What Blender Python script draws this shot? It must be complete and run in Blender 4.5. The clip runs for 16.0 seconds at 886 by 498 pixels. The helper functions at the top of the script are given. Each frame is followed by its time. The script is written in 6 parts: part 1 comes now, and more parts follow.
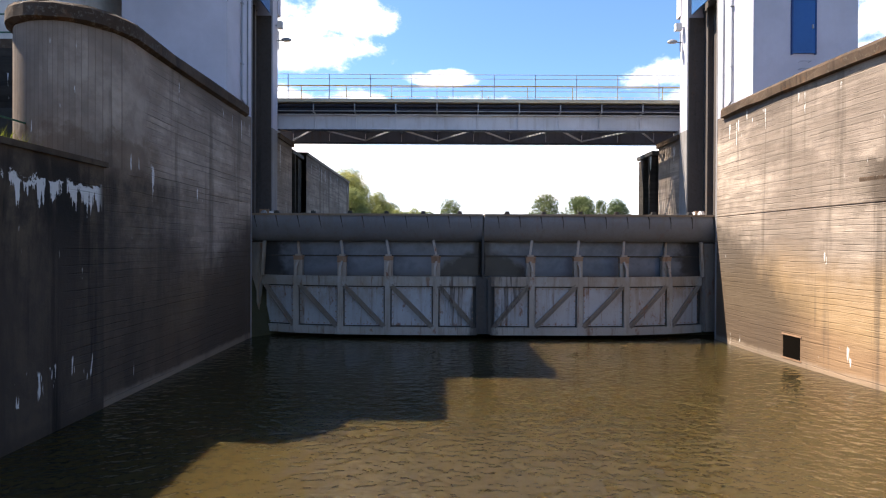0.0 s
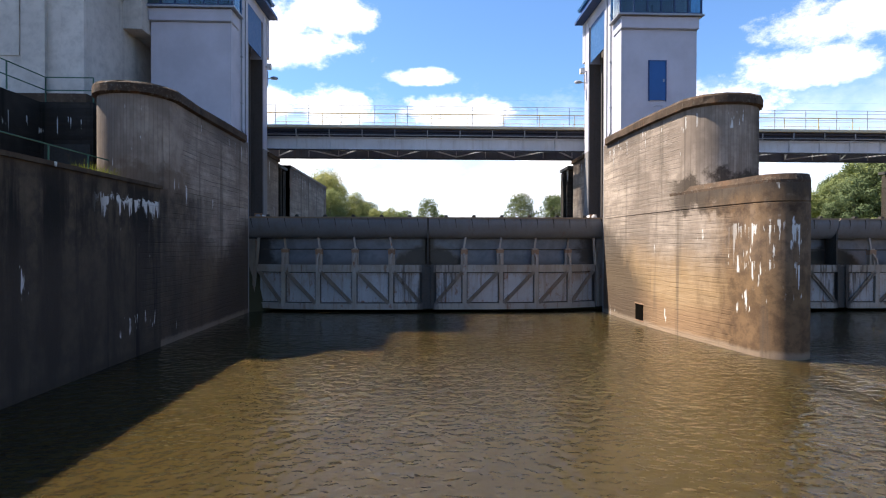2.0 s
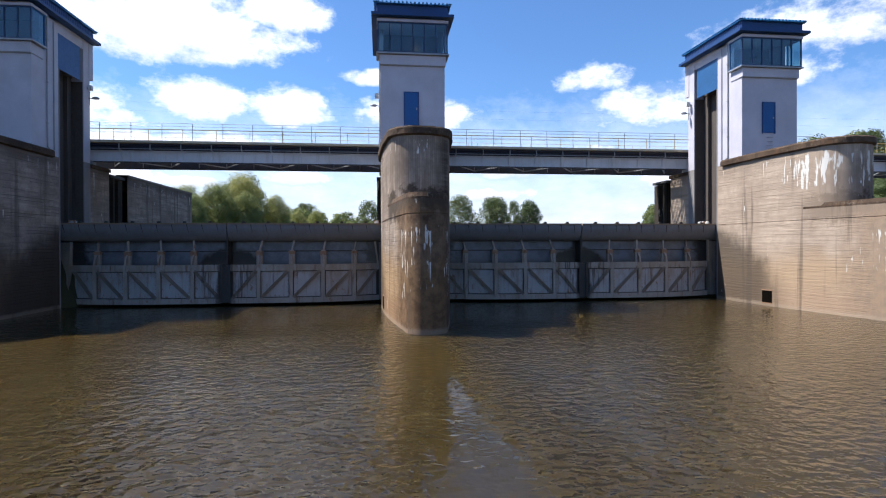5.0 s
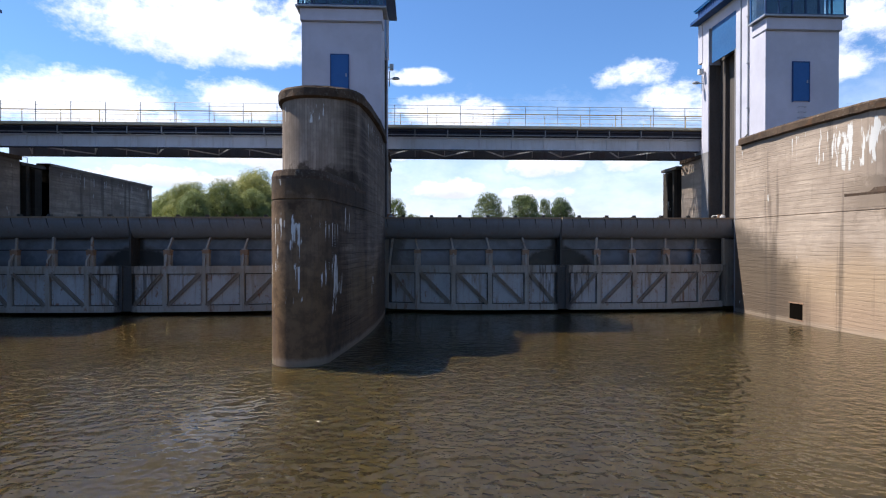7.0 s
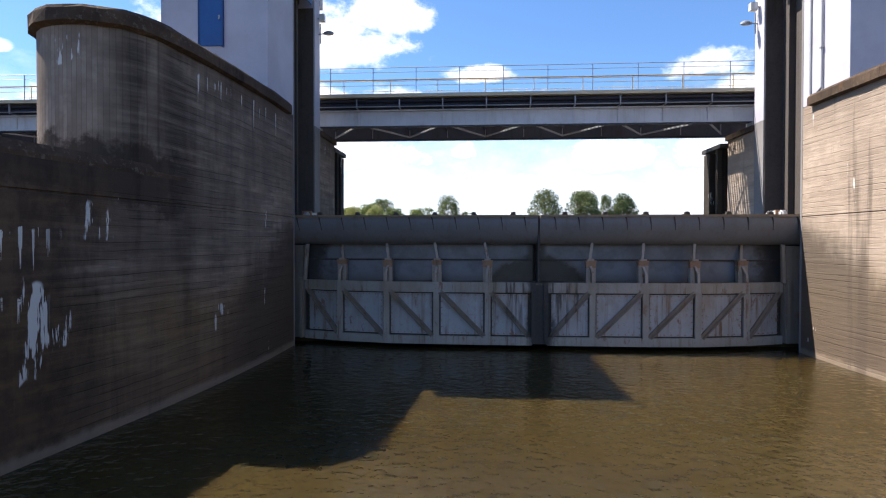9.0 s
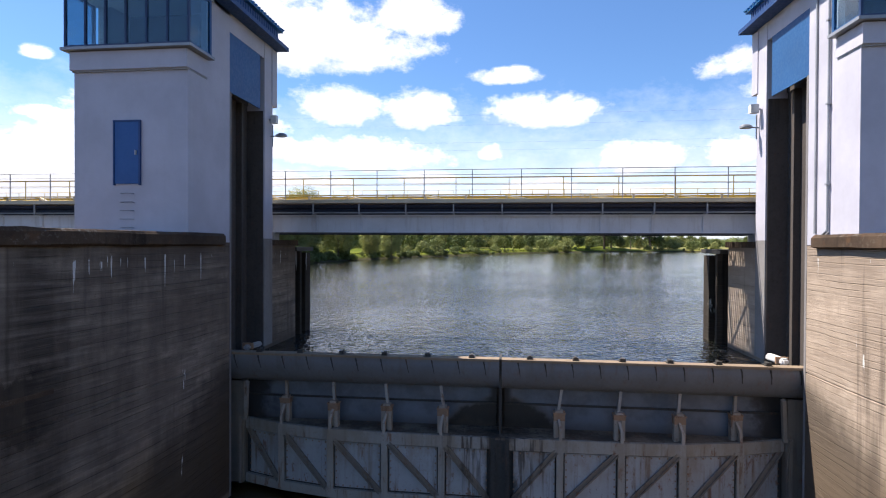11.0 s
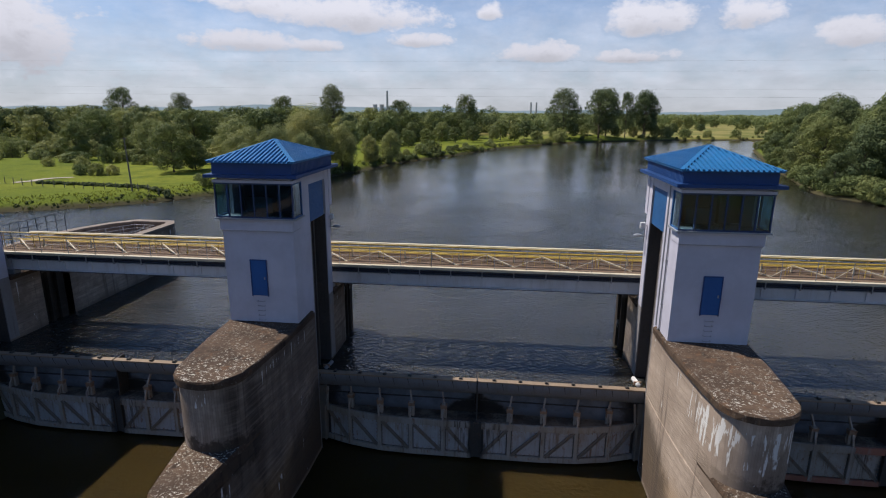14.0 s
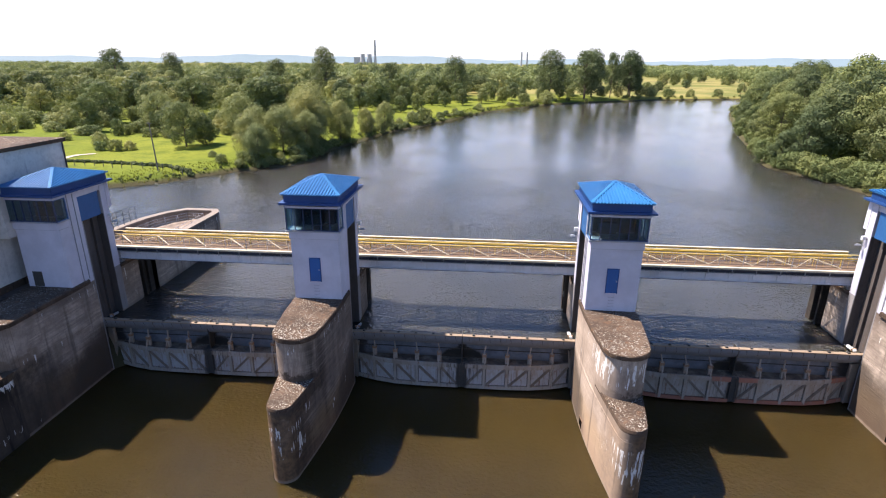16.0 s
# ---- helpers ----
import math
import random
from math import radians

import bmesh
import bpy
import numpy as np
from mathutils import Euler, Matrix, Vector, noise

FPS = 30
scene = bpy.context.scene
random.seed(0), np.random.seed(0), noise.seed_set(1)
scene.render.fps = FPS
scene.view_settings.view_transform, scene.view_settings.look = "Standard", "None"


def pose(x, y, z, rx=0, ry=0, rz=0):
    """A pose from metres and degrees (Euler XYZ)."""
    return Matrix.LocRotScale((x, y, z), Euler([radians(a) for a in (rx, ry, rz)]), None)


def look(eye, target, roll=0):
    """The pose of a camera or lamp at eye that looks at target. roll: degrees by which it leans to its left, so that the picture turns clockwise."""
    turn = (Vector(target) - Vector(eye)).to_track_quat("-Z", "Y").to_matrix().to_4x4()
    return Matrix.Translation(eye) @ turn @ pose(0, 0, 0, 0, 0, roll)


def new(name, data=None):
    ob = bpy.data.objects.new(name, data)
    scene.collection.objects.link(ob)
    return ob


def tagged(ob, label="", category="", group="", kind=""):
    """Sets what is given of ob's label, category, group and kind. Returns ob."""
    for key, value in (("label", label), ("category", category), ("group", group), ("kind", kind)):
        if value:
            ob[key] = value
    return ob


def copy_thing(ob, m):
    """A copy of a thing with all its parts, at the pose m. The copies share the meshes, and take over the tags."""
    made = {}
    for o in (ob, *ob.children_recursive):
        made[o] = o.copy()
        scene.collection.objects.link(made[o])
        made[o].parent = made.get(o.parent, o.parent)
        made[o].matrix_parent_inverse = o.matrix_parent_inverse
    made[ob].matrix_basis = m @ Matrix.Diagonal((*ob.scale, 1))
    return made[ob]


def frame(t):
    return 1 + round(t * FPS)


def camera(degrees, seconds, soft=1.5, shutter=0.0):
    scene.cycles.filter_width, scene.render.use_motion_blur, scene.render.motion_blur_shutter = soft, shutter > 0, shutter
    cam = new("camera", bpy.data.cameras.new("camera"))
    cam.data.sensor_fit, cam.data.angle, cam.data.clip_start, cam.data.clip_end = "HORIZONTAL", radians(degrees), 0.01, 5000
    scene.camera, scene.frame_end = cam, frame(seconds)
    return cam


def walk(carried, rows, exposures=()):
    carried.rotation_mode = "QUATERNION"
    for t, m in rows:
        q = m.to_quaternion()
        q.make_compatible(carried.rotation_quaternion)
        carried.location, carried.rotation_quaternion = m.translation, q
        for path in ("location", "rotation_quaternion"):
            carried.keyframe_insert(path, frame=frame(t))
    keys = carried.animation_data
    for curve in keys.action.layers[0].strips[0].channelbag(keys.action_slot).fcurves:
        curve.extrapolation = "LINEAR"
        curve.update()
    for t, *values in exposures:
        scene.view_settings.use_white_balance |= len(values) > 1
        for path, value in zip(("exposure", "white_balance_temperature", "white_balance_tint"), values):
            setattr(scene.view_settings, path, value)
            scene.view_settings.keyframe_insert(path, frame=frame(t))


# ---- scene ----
cam = camera(78.0, 16.0, soft=1.15)
METRES, EYE, TILT, LEAN, TURN = 80.0, 4.05, 0.0, 0.0, -0.1
ROWS = [
    (0.0, 0.0, 0.0, 0.0, 0.0, -0.33, -0.25),
    (0.5, 0.0036, -0.0165, -0.0005, -0.22, -0.39, -0.2),
    (1.0, 0.0077, -0.0381, -0.001, -0.65, -0.4, -0.16),
    (1.5, 0.0124, -0.0643, -0.0015, -1.24, -0.4, -0.09),
    (2.0, 0.0191, -0.0933, -0.0021, -2.04, -0.48, -0.09),
    (2.5, 0.0319, -0.1208, -0.0021, -2.83, -0.53, -0.04),
    (3.0, 0.0505, -0.1446, -0.0025, -3.63, -0.51, -0.04),
    (3.5, 0.074, -0.1623, -0.0023, -4.46, -0.49, 0.02),
    (4.0, 0.099, -0.1721, -0.0017, -5.43, -0.43, 0.1),
    (4.5, 0.1251, -0.1741, -0.0013, -6.09, -0.35, 0.17),
    (5.0, 0.1496, -0.1685, -0.0015, -6.45, -0.37, 0.2),
    (7.5, 0.2406, -0.0608, -0.0019, -0.96, -0.56, -0.04),
    (8.0, 0.2592, -0.0317, -0.0025, 0.84, -0.65, -0.09),
    (10.5, 0.3298, 0.0561, 0.0456, 6.44, -0.84, -0.14),
    (11.0, 0.33, 0.0547, 0.0696, 6.63, -0.57, -0.27),
    (11.5, 0.3301, 0.0461, 0.0938, 6.7, -0.8, -0.37),
    (12.0, 0.3315, 0.0294, 0.1176, 6.76, -0.82, -0.46),
    (12.5, 0.3336, 0.0068, 0.1432, 6.8, -0.76, -0.48),
    (13.0, 0.3361, -0.021, 0.1692, 6.7, -0.8, -0.52),
    (13.5, 0.3389, -0.0532, 0.1951, 6.5, -4.37, -0.51),
    (14.0, 0.3417, -0.0883, 0.2211, 6.23, -14.05, -0.45),
    (14.5, 0.345, -0.1273, 0.246, 5.98, -18.75, -0.43),
    (15.0, 0.3483, -0.1685, 0.2709, 5.82, -19.0, -0.4),
    (15.5, 0.3514, -0.2125, 0.2972, 5.64, -19.02, -0.39),
    (16.0, 0.3542, -0.2572, 0.3152, 5.15, -19.0, -0.35),
]
walk(cam, [(t, pose(0, 0, EYE, TILT, LEAN, TURN) @ pose(METRES * x, METRES * y, METRES * z, 90 + pitch, roll, yaw)) for t, x, y, z, yaw, pitch, roll in ROWS],
     exposures=[(0.0, 1.58, 6900, 12), (1.5, 1.38, 6700, 11), (2.5, 1.33, 6500, 10), (5.0, 0.92, 6050, 10), (7.5, 0.88, 6250, 10), (8.0, 0.98, 6400, 10), (10.5, 1.34, 6450, 13),
                (11.0, 0.97, 6400, 12), (11.5, 0.65, 6350, 11), (12.5, 0.1, 6350, 10), (13.5, -0.13, 6250, 10), (14.0, 0.08, 6300, 12), (14.5, 0.84, 6450, 16), (16.0, 1.3, 6500, 18)])

# ---- world, sun, exposure ----
SUN_DIR = Vector((-11.2, 3.8, 18.4)).normalized()


def build_world():
    w = bpy.data.worlds.new("sky_world")
    scene.world = w
    w.use_nodes = True
    nt = w.node_tree
    nt.nodes.clear()
    N, L = nt.nodes.new, nt.links.new

    def val(x):
        n = N("ShaderNodeValue")
        n.outputs[0].default_value = x
        return n.outputs[0]

    def m(op, a, b=None, c=None):
        n = N("ShaderNodeMath")
        n.operation = op
        for i, s in enumerate((a, b, c)):
            if s is None:
                continue
            if isinstance(s, (int, float)):
                n.inputs[i].default_value = s
            else:
                L(s, n.inputs[i])
        return n.outputs[0]

    sky = N("ShaderNodeTexSky")
    sky.sky_type, sky.sun_disc = "NISHITA", False
    sky.sun_elevation = math.asin(SUN_DIR.z)
    sky.sun_rotation = math.atan2(SUN_DIR.x, SUN_DIR.y)
    sky.air_density, sky.dust_density, sky.ozone_density = 1.0, 0.15, 2.0
    co = N("ShaderNodeTexCoord")
    sep = N("ShaderNodeSeparateXYZ")
    L(co.outputs["Generated"], sep.inputs[0])
    X, Y, Z = sep.outputs
    az = m("MULTIPLY", m("ARCTAN2", X, Y), 57.2958)
    el = m("MULTIPLY", m("ARCSINE", Z), 57.2958)
    # ragged cloud edges: two noises bend the cloud field
    comb = N("ShaderNodeCombineXYZ")
    L(az, comb.inputs[0])
    L(m("MULTIPLY", el, 1.5), comb.inputs[1])
    n1 = N("ShaderNodeTexNoise")
    n1.inputs["Scale"].default_value, n1.inputs["Detail"].default_value, n1.inputs["Roughness"].default_value = 0.30, 9, 0.66
    L(comb.outputs[0], n1.inputs["Vector"])
    n2 = N("ShaderNodeTexNoise")
    n2.inputs["Scale"].default_value, n2.inputs["Detail"].default_value = 0.12, 6
    L(comb.outputs[0], n2.inputs["Vector"])
    rag = m("SUBTRACT", n1.outputs[0], 0.5)
    # flat bands of far cloud low in the sky
    low = N("ShaderNodeCombineXYZ")
    L(az, low.inputs[0])
    L(m("MULTIPLY", el, 2.8), low.inputs[1])
    n3 = N("ShaderNodeTexNoise")
    n3.inputs["Scale"].default_value, n3.inputs["Detail"].default_value, n3.inputs["Roughness"].default_value = 0.16, 6, 0.6
    L(low.outputs[0], n3.inputs["Vector"])
    bank = m("MULTIPLY", m("SUBTRACT", n3.outputs[0], 0.5), 0.9)
    # cumulus: azimuth, elevation, half width, half height in degrees
    clouds = [(-20, 20.4, 11, 3.6), (-9.6, 22.6, 4, 2.2), (-37, 11.8, 4.5, 1.6), (-30.5, 12.3, 7.6, 2.7), (-17.3, 13.8, 4.2, 2.1), (-9, 13.7, 3.8, 2.0),
              (3.6, 13.5, 5.6, 1.8), (0, 17, 3.4, 0.9), (-15, 9.2, 9, 1.9), (-1.6, 9.5, 1.6, 0.9), (13.4, 8.6, 5, 1.8),
              (3.5, 5.8, 5, 1.2), (21.5, 8.6, 3, 1.6), (-44, 6.5, 7, 4.5), (-25, 6.4, 6, 1.2),
              (-24, 9.6, 3.5, 1.2), (-18.4, 6.2, 3, 0.8), (-8.5, 6.9, 3.5, 0.9), (30, 6.5, 5, 1.4), (12, 5.3, 5, 0.8), (-43, 15.6, 1.2, 0.6), (-42.5, 10.8, 2, 0.8)]
    # thin streaked patches of high cloud
    wisps = [(28, 13.6, 7.5, 2.6), (41, 18.6, 10, 2.8), (36, 15.4, 6.5, 2.4), (22, 16.5, 4, 1.6)]
    field, lift, total = None, None, None
    for a, e, wa, we in clouds + wisps:
        u = m("MULTIPLY", m("SUBTRACT", az, a), 1 / (wa * 1.12))
        v = m("MULTIPLY", m("SUBTRACT", el, e - 0.25 * we), 1 / (we * 1.2))
        # flat bases: the lower half falls off faster
        vv = m("MULTIPLY", v, m("ADD", 1.0, m("MULTIPLY", m("LESS_THAN", v, 0.0), 0.55)))
        r = m("SUBTRACT", 0.55 if (a, e, wa, we) in wisps else 1.0, m("ADD", m("MULTIPLY", u, u), m("MULTIPLY", vv, vv)))
        pos = m("MAXIMUM", m("ADD", r, 0.6), 0.0)
        field = r if field is None else m("MAXIMUM", field, r)
        lift = m("MULTIPLY", pos, v) if lift is None else m("ADD", lift, m("MULTIPLY", pos, v))
        total = m("ADD", pos, 0.05) if total is None else m("ADD", total, pos)
    lift = m("DIVIDE", lift, total)
    # the rest of the sky carries a broken layer of its own, by noise alone
    gen = m("MULTIPLY", m("SUBTRACT", n2.outputs[0], 0.68), 5.0)
    high = m("GREATER_THAN", el, 27.0)
    back = m("GREATER_THAN", m("ABSOLUTE", az), 58.0)
    field = m("MAXIMUM", field, m("ADD", m("MULTIPLY", gen, m("MAXIMUM", high, back)), m("MULTIPLY", m("SUBTRACT", 1.0, m("MAXIMUM", high, back)), -9.0)))
    dens = m("ADD", field, m("MULTIPLY", rag, 3.0))
    ss = N("ShaderNodeMapRange")
    ss.interpolation_type = "SMOOTHSTEP"
    ss.inputs["From Min"].default_value, ss.inputs["From Max"].default_value = -0.3, 0.8
    L(dens, ss.inputs["Value"])
    # thin veil towards the horizon
    veil = N("ShaderNodeMapRange")
    veil.inputs["From Min"].default_value, veil.inputs["From Max"].default_value = 15.0, 2.0
    veil.inputs["To Min"].default_value, veil.inputs["To Max"].default_value = 0.0, 0.8
    L(m("ADD", el, m("MULTIPLY", rag, 9.0)), veil.inputs["Value"])
    mask = m("MAXIMUM", ss.outputs[0], veil.outputs[0])
    # cloud tone: thick hearts and undersides go grey
    tone = N("ShaderNodeMapRange")
    tone.interpolation_type = "SMOOTHSTEP"
    tone.inputs["From Min"].default_value, tone.inputs["From Max"].default_value = -0.75, 0.25
    tone.inputs["To Min"].default_value, tone.inputs["To Max"].default_value = 0.74, 1.0
    L(m("ADD", lift, m("MULTIPLY", rag, 1.6)), tone.inputs["Value"])
    pale = N("ShaderNodeMapRange")
    pale.inputs["From Min"].default_value, pale.inputs["From Max"].default_value = 0.0, 11.0
    pale.inputs["To Min"].default_value, pale.inputs["To Max"].default_value = 0.68, 1.0
    L(el, pale.inputs["Value"])
    # haze and cloud shine towards the sun's side and dim away from it
    dot = m("ADD", m("MULTIPLY", X, SUN_DIR.x / 0.84), m("MULTIPLY", Y, SUN_DIR.y / 0.84))
    side = N("ShaderNodeMapRange")
    side.inputs["From Min"].default_value, side.inputs["From Max"].default_value = -0.62, -0.22
    side.inputs["To Min"].default_value, side.inputs["To Max"].default_value = 0.2, 1.0
    L(dot, side.inputs["Value"])
    ccol = N("ShaderNodeVectorMath")
    ccol.operation = "SCALE"
    ccol.inputs[0].default_value = (CLOUD * 0.97, CLOUD * 0.97, CLOUD * 1.05)
    heart = N("ShaderNodeMapRange")
    heart.interpolation_type = "SMOOTHSTEP"
    heart.inputs["From Min"].default_value, heart.inputs["From Max"].default_value = 0.7, 1.5
    heart.inputs["To Min"].default_value, heart.inputs["To Max"].default_value = 1.0, 0.8
    L(m("SUBTRACT", dens, m("MULTIPLY", lift, 0.6)), heart.inputs["Value"])
    shade = m("MULTIPLY", heart.outputs[0], m("SUBTRACT", 1.0, m("MULTIPLY", m("SUBTRACT", 1.0, tone.outputs[0]), ss.outputs[0])))
    L(m("MULTIPLY", side.outputs[0], m("MULTIPLY", shade, m("MULTIPLY", pale.outputs[0], m("ADD", 1.0, m("MULTIPLY", bank, m("SUBTRACT", 1.0, ss.outputs[0])))))), ccol.inputs["Scale"])
    mix = N("ShaderNodeMix")
    mix.data_type = "RGBA"
    L(mask, mix.inputs[0])
    tint = N("ShaderNodeVectorMath")
    tint.operation = "MULTIPLY"
    tint.inputs[1].default_value = SKY_TINT
    L(sky.outputs[0], tint.inputs[0])
    L(tint.outputs[0], mix.inputs[6])
    L(ccol.outputs[0], mix.inputs[7])
    bg = N("ShaderNodeBackground")
    bg.inputs["Strength"].default_value = SKY_STRENGTH
    L(mix.outputs[2], bg.inputs[0])
    out = N("ShaderNodeOutputWorld")
    L(bg.outputs[0], out.inputs[0])


SKY_STRENGTH, CLOUD, SKY_TINT = 0.071, 11.0, (0.81, 1.05, 1.31)
build_world()
sun = new("sun", bpy.data.lights.new("sun", "SUN"))
sun.data.energy, sun.data.angle, sun.data.color = 5.0, radians(0.53), (1.0, 0.925, 0.83)
sun.matrix_world = look(SUN_DIR * 100, (0, 0, 0))

# ---- materials ----


class Mat:
    """A node material with a Principled shader and short ways to add textures."""

    def __init__(self, name, rough=0.8, metal=0.0):
        self.mat = bpy.data.materials.new(name)
        self.mat.use_nodes = True
        self.nt = self.mat.node_tree
        self.p = self.nt.nodes["Principled BSDF"]
        self.p.inputs["Roughness"].default_value, self.p.inputs["Metallic"].default_value = rough, metal
        self.co = self.nt.nodes.new("ShaderNodeTexCoord").outputs["Object"]
        self.geo = self.nt.nodes.new("ShaderNodeNewGeometry")
        self.world = self.geo.outputs["Position"]

    def node(self, kind):
        return self.nt.nodes.new(kind)

    def put(self, a, b):
        self.nt.links.new(a, b)

    def scaled(self, src, s):
        n = self.node("ShaderNodeVectorMath")
        n.operation = "MULTIPLY"
        n.inputs[1].default_value = s
        self.put(src, n.inputs[0])
        return n.outputs[0]

    def noise(self, scale, detail=5, rough=0.55, src=None, stretch=None, distort=0.0):
        n = self.node("ShaderNodeTexNoise")
        n.inputs["Scale"].default_value, n.inputs["Detail"].default_value, n.inputs["Roughness"].default_value = scale, detail, rough
        n.inputs["Distortion"].default_value = distort
        src = src or self.world
        self.put(self.scaled(src, stretch) if stretch else src, n.inputs["Vector"])
        return n.outputs[0]

    def range(self, v, a, b, lo=0.0, hi=1.0, smooth=True):
        n = self.node("ShaderNodeMapRange")
        n.interpolation_type = "SMOOTHSTEP" if smooth else "LINEAR"
        for k, x in (("From Min", a), ("From Max", b), ("To Min", lo), ("To Max", hi)):
            n.inputs[k].default_value = x
        self.put(v, n.inputs["Value"])
        return n.outputs[0]

    def m(self, op, a, b=None):
        n = self.node("ShaderNodeMath")
        n.operation = op
        for i, s in enumerate((a, b)):
            if s is None:
                continue
            if isinstance(s, (int, float)):
                n.inputs[i].default_value = s
            else:
                self.put(s, n.inputs[i])
        return n.outputs[0]

    def xyz(self, src):
        n = self.node("ShaderNodeSeparateXYZ")
        self.put(src, n.inputs[0])
        return n.outputs

    def mix(self, f, a, b, mode="MIX"):
        n = self.node("ShaderNodeMix")
        n.data_type, n.blend_type = "RGBA", mode
        for i, s in ((0, f), (6, a), (7, b)):
            if isinstance(s, (int, float)):
                n.inputs[i].default_value = s
            elif isinstance(s, tuple):
                n.inputs[i].default_value = (*s, 1)
            else:
                self.put(s, n.inputs[i])
        return n.outputs[2]

    def bump(self, h, strength=0.3, dist=0.02, after=None):
        n = self.node("ShaderNodeBump")
        n.inputs["Strength"].default_value, n.inputs["Distance"].default_value = strength, dist
        self.put(h, n.inputs["Height"])
        if after:
            self.put(after, n.inputs["Normal"])
        return n.outputs[0]

    def done(self, colour=None, normal=None, rough=None):
        for s, k in ((colour, "Base Color"), (normal, "Normal"), (rough, "Roughness")):
            if s is None:
                continue
            if isinstance(s, tuple):
                self.p.inputs[k].default_value = (*s, 1)
            else:
                self.put(s, self.p.inputs[k])
        return self.mat


def concrete(name, light, dark, boards=True, stains=0.6, top=False, lime=True):
    """Board-marked concrete: plank courses, runs of dirt, tide colours and white lime streaks."""
    k = Mat(name, 0.9)
    k.p.inputs["Specular IOR Level"].default_value = 0.2
    X, Y, Z = k.xyz(k.world)
    big = k.noise(0.35, 6, 0.6)
    mid = k.noise(2.2, 6, 0.65)
    fine = k.noise(28, 4)
    col = k.mix(k.range(big, 0.35, 0.65), dark, light)
    col = k.mix(k.range(mid, 0.4, 0.7, 0, 0.45), col, tuple(c * 0.62 for c in dark))
    h = k.m("ADD", k.m("MULTIPLY", fine, 0.25), k.m("MULTIPLY", mid, 0.6))
    if boards:
        # uneven plank courses: tone and ridges follow rough horizontal streaks
        streak = k.noise(1.0, 5, 0.6, stretch=(0.32, 0.32, 5.5), distort=0.25)
        ridge = k.noise(1.0, 4, 0.75, stretch=(1.1, 1.1, 8.0))
        wob = k.m("ADD", k.m("MULTIPLY", Z, 1 / 0.19), k.m("MULTIPLY", k.noise(0.5, 2), 0.5))
        edge = k.m("ABSOLUTE", k.m("SUBTRACT", k.m("FRACT", wob), 0.5))
        gap = k.m("MULTIPLY", k.range(edge, 0.41, 0.5), k.range(streak, 0.44, 0.58))
        cb = k.node("ShaderNodeCombineXYZ")
        k.put(k.m("MULTIPLY", k.m("FLOOR", wob), 5.7), cb.inputs[0])
        k.put(k.m("MULTIPLY", k.m("ADD", X, Y), 0.3), cb.inputs[1])
        board = k.noise(1.0, 2, 0.5, src=cb.outputs[0])
        side = k.mix(k.range(streak, 0.38, 0.62, 0, 0.62), col, tuple(c * 0.52 for c in light))
        side = k.mix(k.range(board, 0.35, 0.68, 0, 0.34), side, tuple(c * 0.55 for c in dark))
        side = k.mix(k.m("MULTIPLY", k.range(ridge, 0.58, 0.72), 0.35), side, tuple(c * 0.4 for c in dark))
        side = k.mix(k.m("MULTIPLY", gap, k.range(big, 0.4, 0.6, 0.1, 0.5)), side, tuple(c * 0.28 for c in dark))
        # pits and broken edges
        pit = k.noise(3.2, 6, 0.75, stretch=(1, 1, 2.2))
        side = k.mix(k.m("MULTIPLY", k.range(pit, 0.665, 0.70), 0.8), side, tuple(c * 0.3 for c in dark))
        # the rounded noses were cast against upright boards
        lx = k.m("MULTIPLY", k.xyz(k.co)[0], 1 / 0.11)
        c2 = k.node("ShaderNodeCombineXYZ")
        k.put(k.m("MULTIPLY", k.m("FLOOR", lx), 5.7), c2.inputs[0])
        k.put(k.m("MULTIPLY", Z, 0.5), c2.inputs[2])
        t2 = k.noise(1.0, 3, 0.5, src=c2.outputs[0])
        upright = k.mix(k.range(t2, 0.3, 0.7, 0, 0.7), col, tuple(c * 0.75 for c in dark))
        slit = k.m("ABSOLUTE", k.m("SUBTRACT", k.m("FRACT", lx), 0.5))
        upright = k.mix(k.m("MULTIPLY", k.range(slit, 0.40, 0.5), 0.5), upright, tuple(c * 0.4 for c in dark))
        nose = k.m("MAXIMUM", k.m("MULTIPLY", k.range(Y, 15.9, 15.2), k.range(Z, 5.4, 5.7)), k.range(Y, 12.9, 11.8))
        col = k.mix(nose, side, upright)
        flat = k.m("ADD", k.m("MULTIPLY", k.m("SUBTRACT", k.m("ADD", streak, k.m("MULTIPLY", board, 0.7)), gap), 1.1), k.m("MULTIPLY", ridge, -0.7))
        h = k.m("ADD", h, k.m("ADD", k.m("MULTIPLY", flat, k.m("SUBTRACT", 1.0, nose)), k.m("MULTIPLY", k.m("MULTIPLY", t2, nose), 0.8)))
    # damp tide band with rust and algae colour near the tail water
    if not top:
        wet = k.m("ADD", Z, k.m("MULTIPLY", k.m("SUBTRACT", big, 0.5), 2.2))
        col = k.mix(k.range(wet, 4.2, 2.2, 0, 0.7), col, tuple(c * f for c, f in zip(light, (0.70, 0.54, 0.295))))
        col = k.mix(k.range(wet, 1.9, 0.9, 0, 0.7), col, tuple(c * f for c, f in zip(light, (0.52, 0.385, 0.28))))
        # a pale rim of dried silt along the waterline
        rim_z = k.m("ADD", Z, k.m("MULTIPLY", k.m("SUBTRACT", mid, 0.5), 0.25))
        silt = k.range(rim_z, 0.30, 0.14, 0, 0.45)
